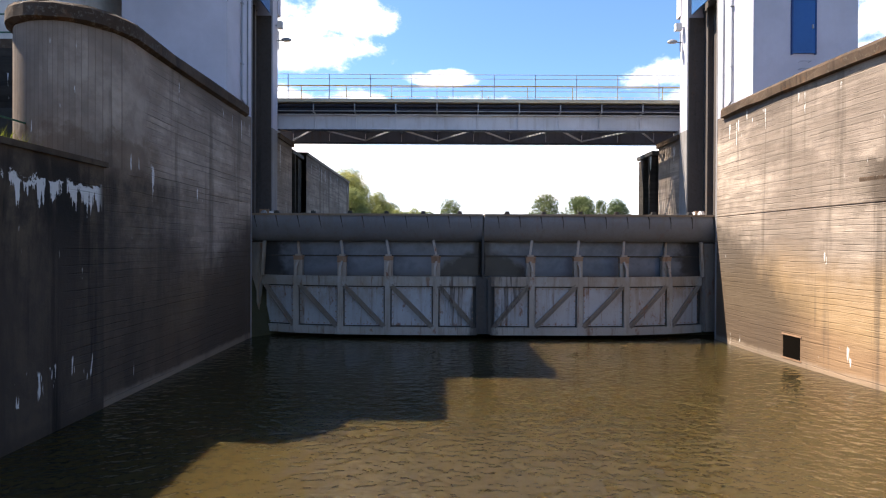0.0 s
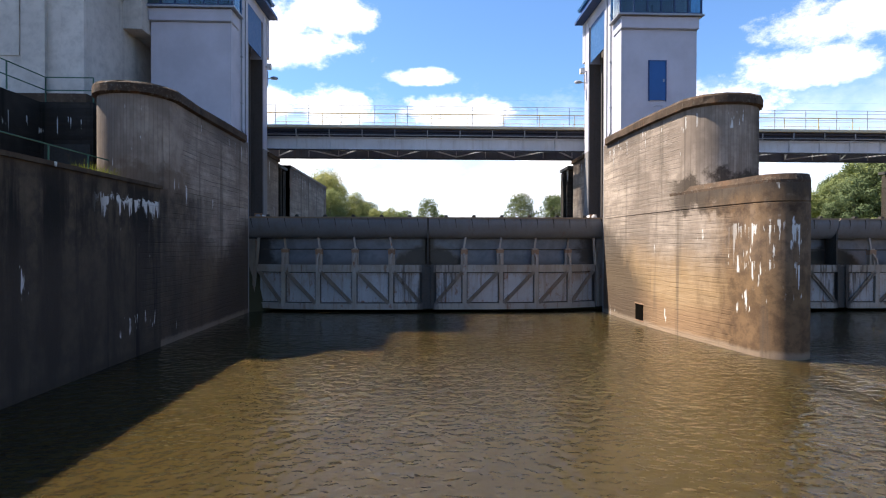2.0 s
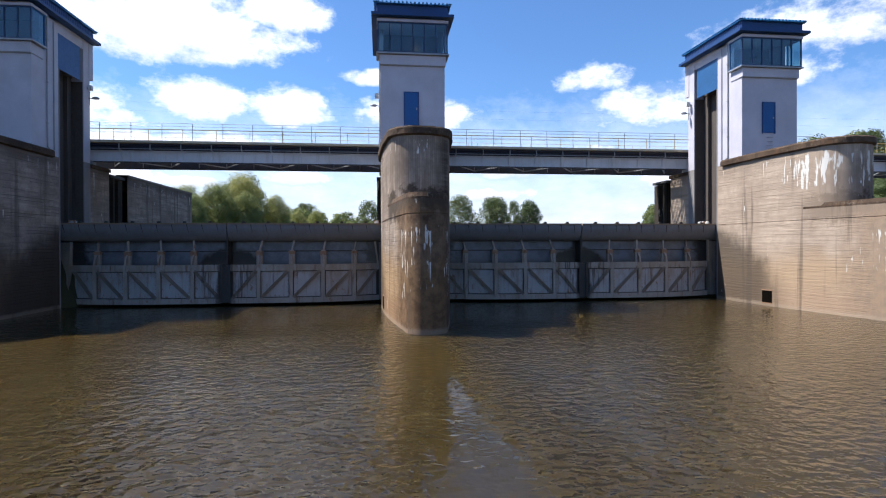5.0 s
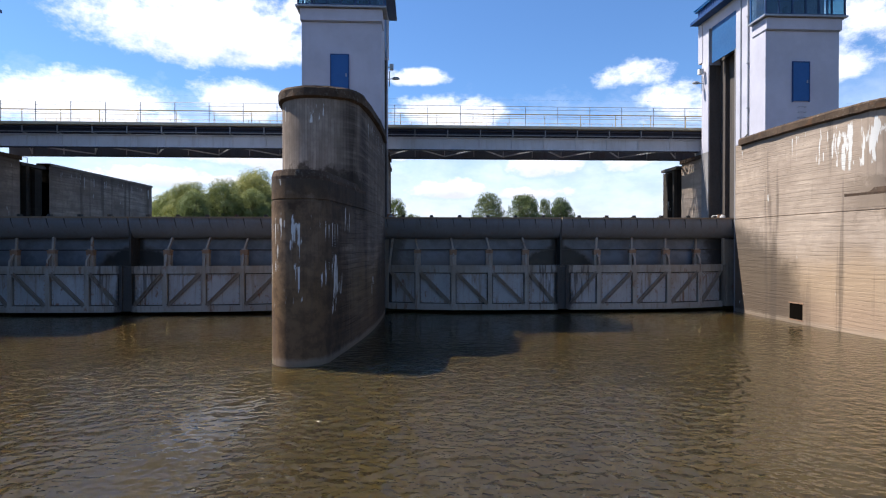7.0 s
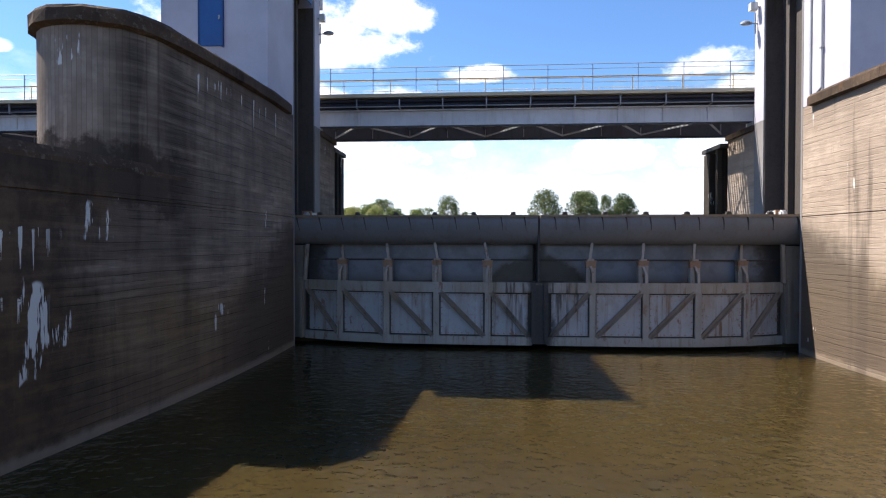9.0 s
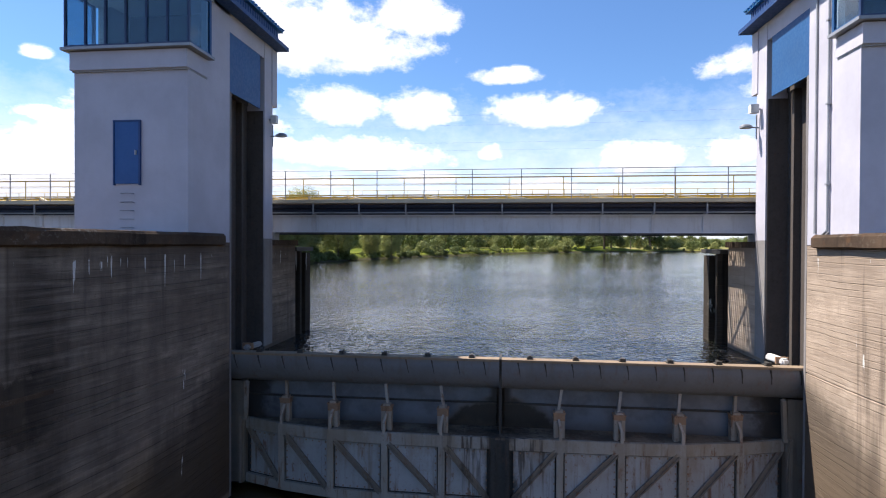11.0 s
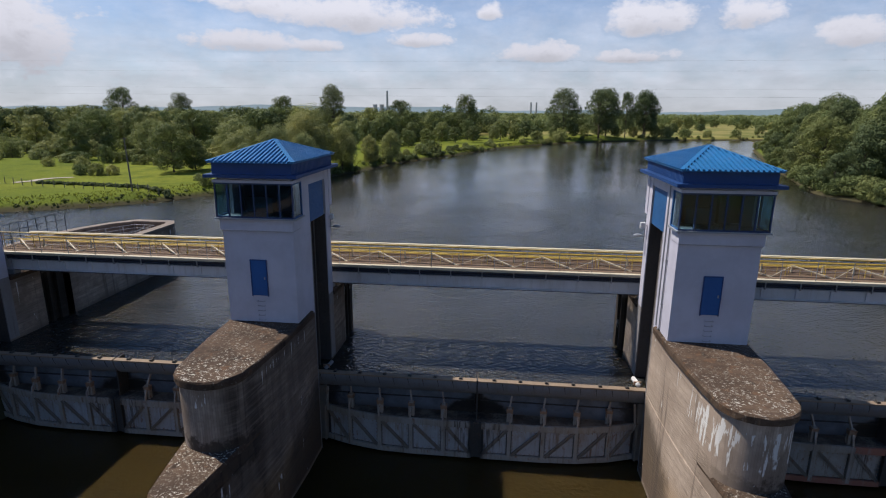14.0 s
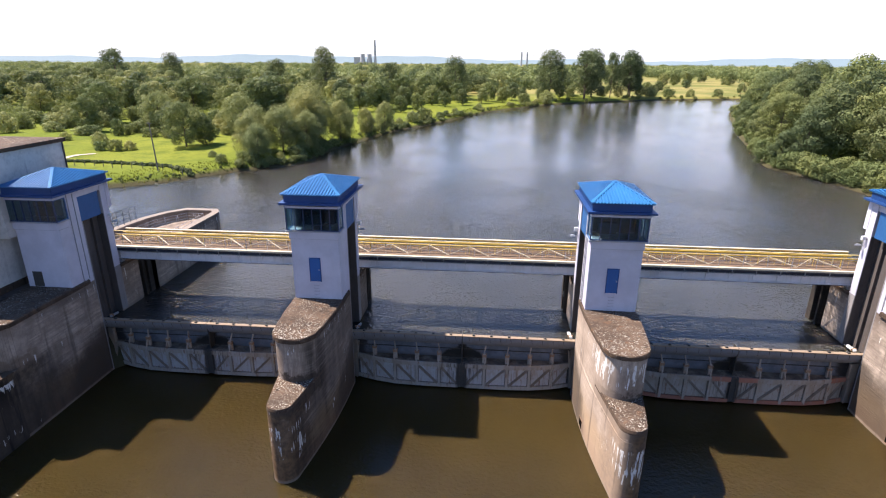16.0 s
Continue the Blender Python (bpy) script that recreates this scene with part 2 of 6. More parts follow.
    # dark moss round the ledge of the lower nose
    if boards:
        mo = k.m("ADD", Z, k.m("MULTIPLY", k.m("SUBTRACT", k.noise(1.3, 6, 0.65), 0.5), 3.0))
        band = k.m("MULTIPLY", k.range(mo, 4.9, 5.5), k.range(mo, 7.0, 6.5))
        band = k.m("MULTIPLY", band, k.range(Y, 17.0, 15.2))
        col = k.mix(k.m("MULTIPLY", band, k.range(X, -3, 0, 0.55, 0.88)), col, k.mix(k.range(X, -3, 0), (0.12, 0.075, 0.042), (0.05, 0.036, 0.025)))
    if boards:
        soak = k.noise(1.0, 6, 0.65, stretch=(0.85, 0.85, 0.13), distort=0.3)
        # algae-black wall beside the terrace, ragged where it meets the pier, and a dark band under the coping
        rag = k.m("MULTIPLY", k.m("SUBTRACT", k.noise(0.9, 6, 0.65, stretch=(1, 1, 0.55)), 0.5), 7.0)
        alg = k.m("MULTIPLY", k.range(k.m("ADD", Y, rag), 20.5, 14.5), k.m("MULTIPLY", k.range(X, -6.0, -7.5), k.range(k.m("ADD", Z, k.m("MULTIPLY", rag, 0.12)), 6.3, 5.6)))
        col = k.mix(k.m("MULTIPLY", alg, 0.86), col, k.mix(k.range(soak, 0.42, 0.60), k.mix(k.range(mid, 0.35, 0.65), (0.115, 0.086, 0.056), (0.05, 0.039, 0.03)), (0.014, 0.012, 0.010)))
        # the end pier's river wall gets darker towards its foot
        foot_dark = k.m("MULTIPLY", k.range(X, -6.0, -7.5), k.range(k.m("ADD", Z, k.m("MULTIPLY", rag, 0.25)), 5.0, 2.6, 0, 0.62))
        col = k.mix(foot_dark, col, (0.072, 0.056, 0.043))
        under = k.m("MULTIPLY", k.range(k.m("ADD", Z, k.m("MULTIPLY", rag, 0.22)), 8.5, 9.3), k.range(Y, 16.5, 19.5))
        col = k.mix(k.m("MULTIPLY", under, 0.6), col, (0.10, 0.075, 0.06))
        # the lower noses are stained brown by floods, the walls near the gates black with spray
        flood = k.m("MULTIPLY", k.range(k.m("ADD", Y, k.m("MULTIPLY", rag, 0.6)), 14.6, 12.0), k.m("MULTIPLY", k.range(k.m("ADD", Z, k.m("MULTIPLY", rag, 0.25)), 6.1, 5.2), k.range(X, -4, 0)))
        col = k.mix(k.m("MULTIPLY", flood, 0.85), col, k.mix(k.range(mid, 0.4, 0.65), (0.165, 0.10, 0.052), (0.075, 0.044, 0.025)))
        # charcoal darkening on the second pier's +x flank, thinner along some courses
        flank_dark = k.m("MULTIPLY", k.m("MULTIPLY", k.range(X, 14.3, 15.4), k.range(X, 22, 20)), k.range(streak, 0.25, 0.62, 0.45, 0.85))
        col = k.mix(k.m("MULTIPLY", flank_dark, k.m("MULTIPLY", k.range(soak, 0.36, 0.62, 0.7, 1.0), k.range(k.m("ADD", Y, k.m("MULTIPLY", rag, 0.5)), 20.0, 14.5, 0.55, 1.0))), col, k.mix(k.range(soak, 0.45, 0.62), (0.058, 0.043, 0.031), (0.026, 0.02, 0.016)))
        # third pier's flank towards the sun: sunlight put into the colour as a paler mix
        col = k.mix(k.m("MULTIPLY", k.range(X, 33.0, 35.0), k.range(X, 38.6, 37.6, 0, 0.4)), col, tuple(c * f for c, f in zip(light, (1.02, 0.98, 0.93))))
        spray = k.m("SUBTRACT", k.m("ADD", Z, k.m("MULTIPLY", rag, 0.45)), k.m("MULTIPLY", k.m("SUBTRACT", Y, 17.0), 0.6))
        spray = k.m("MULTIPLY", k.range(spray, 2.6, 0.4), k.m("MULTIPLY", k.range(Y, 16.5, 20.0), k.range(Z, 5.6, 4.6)))
        col = k.mix(k.m("MULTIPLY", spray, 0.8), col, (0.06, 0.047, 0.036))
    if not top:
        col = k.mix(silt, col, tuple(c * f for c, f in zip(light, (0.72, 0.70, 0.66))))
    # vertical runs of dirt
    run = k.noise(1.0, 5, 0.6, stretch=(1.3, 1.3, 0.07))
    col = k.mix(k.m("MULTIPLY", k.range(run, 0.56, 0.68), stains), col, tuple(c * 0.38 for c in dark))
    # lime and droppings: short white runs, thickest on the noses
    if not top and lime:
        wx = k.noise(1.0, 4, 0.62, stretch=(4.2, 4.2, 0.55))
        blot = k.noise(0.55, 3, 0.5, stretch=(1, 1, 1.2))
        low = k.m("MULTIPLY", k.m("MULTIPLY", k.range(Z, 1.0, 2.2), k.range(Z, 5.4, 4.4)), k.m("MULTIPLY", k.range(Y, 13.2, 11.4), k.range(X, 0, 4)))
        upp = k.m("MULTIPLY", k.m("MULTIPLY", k.range(Z, 6.8, 7.6), k.range(Z, 9.4, 8.8)), k.m("MULTIPLY", k.range(Y, 19.5, 16.0), k.range(X, 30, 37)))
        rim = k.m("MULTIPLY", k.m("MULTIPLY", k.range(Z, 8.3, 8.8), k.range(Z, 9.45, 9.2)), k.range(Y, 17.5, 15.5))
        wall = k.m("MULTIPLY", k.m("MULTIPLY", k.m("ADD", k.m("MULTIPLY", k.range(Z, 1.2, 1.3), 0.0), k.m("MULTIPLY", k.range(Z, 0.6, 0.9), k.range(Z, 1.8, 1.3))), k.range(Y, 13.45, 13.2)), k.m("MULTIPLY", k.range(X, -7, -8), k.range(Y, 9.5, 11)))
        more = k.m("ADD", k.m("ADD", k.m("MULTIPLY", low, 0.15), k.m("MULTIPLY", rim, 0.07)), k.m("ADD", k.m("MULTIPLY", upp, 0.26), k.m("MULTIPLY", wall, 0.16)))
        white = k.m("MULTIPLY", k.range(k.m("ADD", wx, k.m("MULTIPLY", more, 0.25)), 0.60, 0.63), k.range(k.m("ADD", blot, more), 0.635, 0.67))
        # rows of white drips that start from a seam and end at uneven lengths
        teeth = k.noise(1.0, 4, 0.6, stretch=(4.2, 4.2, 0.10))
        edge = k.m("MULTIPLY", k.m("SUBTRACT", k.noise(3.5, 6, 0.7), 0.5), 0.9)
        fine_teeth = k.noise(1.0, 4, 0.6, stretch=(8.0, 8.0, 0.08))
        for z0, cut, gain, zone in ((5.42, 0.40, 3.2, k.m("MULTIPLY", k.range(X, -7.5, -8.0), k.m("MULTIPLY", k.range(Y, 13.5, 13.2), k.range(Y, 9.2, 10.2)))), (9.2, 0.61, 12.0, k.m("MULTIPLY", k.range(Z, 7.0, 7.3), k.range(Y, 14.4, 14.8))), (4.6, 0.54, 8.0, k.m("MULTIPLY", k.range(X, 0, 4), k.range(Y, 12.6, 11.6))), (3.3, 0.57, 9.0, k.m("MULTIPLY", k.range(X, 0, 4), k.range(Y, 12.2, 11.4)))):
            drop = k.m("ADD", k.m("SUBTRACT", z0, Z), edge)
            end = k.m("MULTIPLY", k.m("SUBTRACT", fine_teeth if z0 < 5 else teeth, cut), gain)
            white = k.m("MAXIMUM", white, k.m("MULTIPLY", zone, k.m("MULTIPLY", k.range(drop, 0.0, 0.04), k.range(k.m("SUBTRACT", end, drop), 0.0, 0.06))))
        col = k.mix(k.m("MULTIPLY", white, 0.85), col, (0.70, 0.69, 0.65))
    if top:
        spot = k.noise(7.0, 10, 0.75)
        patch = k.noise(0.55, 5, 0.6)
        col = k.mix(k.m("MULTIPLY", k.range(spot, 0.54, 0.60), k.m("MULTIPLY", k.range(patch, 0.38, 0.54, 0.2, 0.9), k.m("MULTIPLY", k.range(k.xyz(k.geo.outputs["Normal"])[2], 0.5, 0.9, 0.15, 1.0), k.range(Y, 18.5, 13.5, 0.45, 1.0)))), col, (0.55, 0.52, 0.44))
        col = k.mix(k.m("MULTIPLY", k.range(k.noise(1.6, 5, 0.6), 0.57, 0.68), 0.4), col, (0.17, 0.085, 0.04))
    return k.done(col, k.bump(h, 0.7, 0.035))


def paint(name, colour, rough=0.6, dirt=0.35, dirt_col=(0.2, 0.17, 0.14), metal=0.0, rust=0.0, runs=True, algae=False):
    k = Mat(name, rough, metal)
    a, b = k.noise(0.6, 6, 0.6), k.noise(9, 5, 0.6)
    col = k.mix(k.range(a, 0.3, 0.7), colour, tuple(c * 0.84 for c in colour))
    run = k.noise(1.0, 5, 0.65, stretch=(3, 3, 0.22)) if runs else k.noise(2.0, 5, 0.65)
    col = k.mix(k.m("MULTIPLY", k.range(run, 0.5, 0.72), dirt), col, dirt_col)
    col = k.mix(k.range(b, 0.55, 0.75, 0, dirt * 0.5), col, dirt_col)
    if rust:
        r = k.noise(1.7, 7, 0.7, stretch=(1.6, 1.6, 0.7))
        col = k.mix(k.m("MULTIPLY", k.range(r, 0.58, 0.66), rust), col, (0.20, 0.075, 0.03))
        drip = k.noise(1.0, 5, 0.65, stretch=(6, 6, 0.35))
        col = k.mix(k.m("MULTIPLY", k.m("MULTIPLY", k.range(drip, 0.57, 0.66), k.range(r, 0.44, 0.54)), rust), col, (0.16, 0.075, 0.035))
        r2 = k.noise(14, 5, 0.7)
        col = k.mix(k.m("MULTIPLY", k.m("MULTIPLY", k.range(r2, 0.6, 0.68), k.range(r, 0.46, 0.56)), rust), col, (0.11, 0.05, 0.025))
    if algae:
        # black growth spreads from the leaking centre seal of a gate
        w = k.m("ADD", k.m("ABSOLUTE", k.xyz(k.co)[0]), k.m("MULTIPLY", k.m("SUBTRACT", k.noise(1.5, 6, 0.7, stretch=(1, 1, 0.5)), 0.5), 1.2))
        col = k.mix(k.range(w, 0.75, 0.35, 0, 0.9), col, (0.022, 0.019, 0.016))
        wash = k.m("MULTIPLY", k.range(k.noise(0.8, 6, 0.65, stretch=(1.2, 1.2, 0.6)), 0.40, 0.62), k.range(k.xyz(k.co)[2], 0.9, 2.2, 0.15, 0.7))
        col = k.mix(wash, col, (0.26, 0.20, 0.14))
        drips = k.m("MULTIPLY", k.range(k.noise(1.0, 5, 0.65, stretch=(6, 6, 0.3)), 0.50, 0.60), k.range(w, 2.6, 1.0, 0.06, 0.85))
        col = k.mix(k.m("MULTIPLY", drips, k.range(k.xyz(k.co)[2], 0.6, 2.2, 0.35, 1.0)), col, (0.05, 0.036, 0.026))
    return k.done(col, k.bump(k.m("ADD", b, k.m("MULTIPLY", a, 0.6)), 0.2, 0.01), k.range(b, 0.3, 0.7, rough - 0.08, min(1, rough + 0.12)))


def water(name, deep, rough, small, large, strength, murk, below):
    k = Mat(name, rough)
    # silt scatters the light, so shadow edges on it are soft
    k.p.inputs["Subsurface Weight"].default_value = 1.0
    k.p.inputs["Subsurface Radius"].default_value = (1.0, 0.8, 0.5)
    k.p.inputs["Subsurface Scale"].default_value = murk
    k.p.inputs["IOR"].default_value = 1.333
    X, Y, Z = k.xyz(k.world)
    a = k.noise(large, 1, 0.4, stretch=(1.0, 1.15, 1), distort=0.3)
    b = k.noise(small, 1, 0.4, stretch=(1.0, 1.2, 1), distort=0.3)
    c = k.noise(0.05, 3)
    col = k.mix(k.range(c, 0.35, 0.65), deep, tuple(x * 0.8 for x in deep))
    # wind patches; below the weir the lee of the gates and the strips behind the piers lie calm
    calm = k.range(k.noise(0.09, 4, 0.55, stretch=(1, 0.6, 1)), 0.36, 0.60, 0.6, 1.15)
    if not below:
        calm = k.m("MULTIPLY", calm, k.range(Y, 45, 130, 1.0, 0.3))
    else:
        rag = k.m("MULTIPLY", k.m("SUBTRACT", k.noise(0.25, 4, 0.6), 0.5), 6.0)
        calm = k.m("MULTIPLY", calm, k.range(k.m("ADD", Y, rag), 17.0, 9.5, 0.4, 1.0))
        for px in PIER_LINES:
            off = k.m("ADD", k.m("SUBTRACT", X, px), k.m("MULTIPLY", rag, 0.1))
            near = k.range(Y, 12.0, 9.0)
            strip = k.m("MULTIPLY", near, k.m("MULTIPLY", k.range(off, -2.3, -1.2), k.range(off, 0.7, -0.3)))
            calm = k.m("MULTIPLY", calm, k.m("SUBTRACT", 1.0, k.m("MULTIPLY", strip, 0.75)))
            wake = k.m("MULTIPLY", near, k.m("MULTIPLY", k.range(off, -0.2, 0.9), k.range(off, 2.8, 1.0)))
            calm = k.m("MULTIPLY", calm, k.m("ADD", 1.0, k.m("MULTIPLY", wake, 1.5)))
    swell = k.noise(large * 0.36, 2, 0.45, stretch=(1.0, 1.35, 1), distort=0.4)
    h = k.m("MULTIPLY", k.m("ADD", k.m("ADD", a, k.m("MULTIPLY", swell, 0.55)), k.m("MULTIPLY", b, 0.32)), calm)
    return k.done(col, k.bump(h, 1.0, strength))


def foliage(name, lo, hi, trans=0.35):
    k = Mat(name, 0.65)
    k.p.inputs["Specular IOR Level"].default_value = 0.15
    rnd = k.node("ShaderNodeObjectInfo").outputs["Random"]
    isl = k.geo.outputs["Random Per Island"]
    isl = k.range(isl, 0, 1, 0.2, 0.84, False)
    col = k.mix(isl, lo, hi)
    col = k.mix(k.range(rnd, 0, 1, 0, 0.55, False), col, k.mix(isl, (lo[0] * 1.5, lo[1] * 1.25, lo[2]), (hi[0] * 1.45, hi[1] * 1.15, hi[2])))
    big = k.noise(0.25, 3, src=k.co)
    col = k.mix(k.range(big, 0.38, 0.62, 0, 0.55), col, lo)
    stand_tone = k.noise(0.055, 4, 0.6)
    col = k.mix(k.range(stand_tone, 0.48, 0.62, 0, 0.38), col, tuple(c * f for c, f in zip(lo, (0.45, 0.62, 0.75))))
    col = k.mix(k.range(stand_tone, 0.42, 0.34, 0, 0.5), col, tuple(c * f for c, f in zip(hi, (1.1, 1.08, 0.85))))
    k.done(col)
    tr = k.node("ShaderNodeBsdfTranslucent")
    k.put(col, tr.inputs[0])
    mx = k.node("ShaderNodeMixShader")
    mx.inputs[0].default_value = trans
    k.put(k.p.outputs[0], mx.inputs[1])
    k.put(tr.outputs[0], mx.inputs[2])
    k.put(mx.outputs[0], k.nt.nodes["Material Output"].inputs[0])
    return k.mat


def grassland(name):
    k = Mat(name, 0.95)
    k.p.inputs["Specular IOR Level"].default_value = 0.05
    X, Y, Z = k.xyz(k.world)
    a, b, c = k.noise(0.02, 5, 0.6), k.noise(0.16, 6, 0.65), k.noise(1.6, 6, 0.7)
    col = k.mix(k.range(a, 0.4, 0.6), (0.125, 0.155, 0.020), (0.172, 0.19, 0.026))
    col = k.mix(k.range(b, 0.45, 0.66, 0, 0.6), col, (0.06, 0.09, 0.016))
    col = k.mix(k.range(c, 0.45, 0.7, 0, 0.55), col, (0.06, 0.082, 0.017))
    # unseen ground downstream is darkened so that the panes mirror a dark bank
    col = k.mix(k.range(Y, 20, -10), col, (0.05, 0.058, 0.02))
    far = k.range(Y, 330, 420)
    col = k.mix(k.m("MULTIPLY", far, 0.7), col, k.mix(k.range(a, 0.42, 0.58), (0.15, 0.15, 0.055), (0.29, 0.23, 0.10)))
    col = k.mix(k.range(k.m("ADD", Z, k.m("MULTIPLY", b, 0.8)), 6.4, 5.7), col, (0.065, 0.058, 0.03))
    return k.done(col, k.bump(k.m("ADD", c, b), 0.6, 0.3))


CONCRETE = concrete("board_marked_concrete", (0.50, 0.405, 0.32), (0.245, 0.19, 0.148))
CONCRETE_TOP = concrete("weathered_concrete_top", (0.112, 0.074, 0.048), (0.06, 0.04, 0.027), boards=False, stains=0.75, top=True)
CONCRETE_DARK = concrete("dark_concrete", (0.062, 0.051, 0.04), (0.03, 0.026, 0.021), stains=0.8)
CONCRETE_PLAIN = concrete("grey_building_concrete", (0.62, 0.58, 0.53), (0.50, 0.47, 0.43), boards=False, stains=0.3, top=False, lime=False)
PLASTER = paint("lilac_white_plaster", (0.53, 0.515, 0.575), 0.8, 0.16, (0.42, 0.40, 0.42))
BLUE = paint("blue_paint", (0.006, 0.048, 0.175), 0.5, 0.2, (0.02, 0.05, 0.16))
DOOR_BLUE = paint("blue_door_paint", (0.010, 0.095, 0.30), 0.5, 0.2, (0.02, 0.06, 0.18))
BLUE_PANEL = paint("light_blue_cladding", (0.012, 0.092, 0.25), 0.55, 0.2, (0.03, 0.1, 0.25))
ROOF_BLUE = paint("blue_sheet_metal_roof", (0.026, 0.165, 0.37), 0.34, 0.3, (0.10, 0.16, 0.28), runs=False)
STEEL = paint("grey_blue_gate_steel", (0.415, 0.415, 0.415), 0.6, 0.7, (0.23, 0.17, 0.115), rust=0.8, algae=True)
STEEL_FLAP = paint("dark_blue_grey_flap_steel", (0.19, 0.195, 0.205), 0.7, 0.6, (0.15, 0.14, 0.13), rust=0.2)
STEEL_PALE = paint("pale_rusty_gate_steel", (0.37, 0.34, 0.295), 0.65, 0.65, (0.21, 0.155, 0.105), rust=0.75, algae=True)
BRACKET = paint("pale_grey_bracket_steel", (0.36, 0.30, 0.24), 0.65, 0.5, (0.24, 0.15, 0.09), rust=0.85)
STEEL_BRACE = paint("rust_brown_bracing_steel", (0.21, 0.175, 0.14), 0.7, 0.6, (0.12, 0.085, 0.055), rust=0.8, algae=True)
STEEL_DARK = paint("wet_dark_steel", (0.05, 0.046, 0.04), 0.7, 0.5, (0.025, 0.022, 0.02), rust=0.25)
RUST = paint("rusty_steel", (0.33, 0.20, 0.12), 0.8, 0.7, (0.13, 0.06, 0.03), rust=0.9)
RED_LEAD = paint("red_lead_primed_steel", (0.34, 0.14, 0.09), 0.7, 0.5, (0.3, 0.27, 0.24), rust=0.4)
CREST = paint("bleached_timber_crest", (0.27, 0.20, 0.135), 0.85, 0.6, (0.16, 0.11, 0.07))
GIRDER = paint("light_grey_girder_paint", (0.60, 0.61, 0.64), 0.55, 0.35, (0.33, 0.30, 0.27), rust=0.12)
# darker copy of GIRDER: the shade under the deck put into its colour
GIRDER_SHADE = paint("shaded_girder_paint", (0.15, 0.165, 0.205), 0.6, 0.4, (0.05, 0.045, 0.04), rust=0.3)
YELLOW = paint("yellow_rail_paint", (0.70, 0.47, 0.07), 0.55, 0.35, (0.40, 0.30, 0.16), rust=0.25)
CAP_YELLOW = paint("pale_yellow_paint", (0.72, 0.57, 0.24), 0.55, 0.3, (0.45, 0.34, 0.2))
CREAM = paint("cream_paint", (0.60, 0.52, 0.36), 0.55, 0.45, (0.45, 0.36, 0.24))
DECK = paint("rusty_deck_grating", (0.21, 0.14, 0.085), 0.8, 0.6, (0.10, 0.065, 0.04), rust=0.6)
GATE_DECK = paint("wet_rusty_gate_platform", (0.10, 0.07, 0.048), 0.7, 0.6, (0.04, 0.03, 0.022), rust=0.6, runs=False, algae=True)
PIPE = paint("dark_blue_cable_pipe", (0.025, 0.03, 0.05), 0.5, 0.4, (0.06, 0.055, 0.05))
GREEN = paint("green_rail_paint", (0.035, 0.12, 0.075), 0.5, 0.3, (0.1, 0.07, 0.04))
GALV = paint("galvanised_grey", (0.35, 0.36, 0.38), 0.5, 0.3, (0.2, 0.19, 0.18), metal=0.4)
FRAME_BLUE = paint("dark_blue_window_frame", (0.010, 0.035, 0.11), 0.5, 0.2, (0.02, 0.03, 0.06))
WHITE = paint("white_plastic", (0.72, 0.71, 0.69), 0.5, 0.3, (0.5, 0.42, 0.33))
PALE_COPING = paint("pale_weathered_coping", (0.24, 0.195, 0.155), 0.9, 0.5, (0.14, 0.105, 0.08), runs=False)
SLOT = paint("brown_stained_slot_lining", (0.085, 0.07, 0.06), 0.85, 0.7, (0.035, 0.03, 0.026), rust=0.15)
COLUMN = paint("stained_grey_column", (0.25, 0.235, 0.23), 0.85, 0.6, (0.12, 0.10, 0.085))
BARK = paint("bark", (0.11, 0.085, 0.06), 0.9, 0.5, (0.05, 0.04, 0.03))
TIMBER = paint("grey_timber", (0.20, 0.17, 0.14), 0.9, 0.5, (0.1, 0.08, 0.07))
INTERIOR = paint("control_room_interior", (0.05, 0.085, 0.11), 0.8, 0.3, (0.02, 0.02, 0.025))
PATH = paint("sandy_path", (0.42, 0.37, 0.29), 0.95, 0.3, runs=False)
# aerial haze is mixed into the hills' base colour
HAZE_HILL = paint("hazed_wooded_hills", (0.16, 0.22, 0.24), 1.0, 0.5, (0.10, 0.15, 0.15), runs=False)
FAR_GREY = paint("distant_grey_concrete", (0.45, 0.47, 0.50), 0.9, 0.1)
PIER_LINES = (14.3, 38.7)
TAIL_WATER = water("muddy_brown_tail_water", (0.041, 0.0275, 0.0088), 0.05, 7.0, 3.1, 0.07, 2.5, True)
HEAD_WATER = water("dark_grey_head_water", (0.037, 0.036, 0.031), 0.08, 6.5, 3.0, 0.085, 1.6, False)
GRASS = grassland("meadow_grass")
LEAF_WILLOW = foliage("willow_leaves", (0.205, 0.23, 0.085), (0.36, 0.38, 0.145), 0.32)
LEAF_DARK = foliage("dark_poplar_leaves", (0.095, 0.125, 0.05), (0.175, 0.205, 0.086), 0.3)
LEAF_MIX = foliage("mixed_leaves", (0.122, 0.155, 0.053), (0.24, 0.272, 0.10), 0.3)
GRASS_BLADES = foliage("tall_grass", (0.11, 0.135, 0.02), (0.16, 0.18, 0.03), 0.5)


def glass_material():
    k = Mat("tinted_window_glass", 0.03)
    k.p.inputs["Base Color"].default_value = (0.30, 0.50, 0.60, 1)
    k.p.inputs["Transmission Weight"].default_value = 1.0
    k.p.inputs["IOR"].default_value = 1.7
    b = k.noise(1.2, 2)
    return k.done(None, k.bump(b, 0.05, 0.01))


GLASS = glass_material()
# black without sheen: the drain opening's shade put into the colour
DRAIN_BLACK = paint("black_drain_plate", (0.006, 0.005, 0.004), 1.0, 0.2, (0.01, 0.008, 0.006))
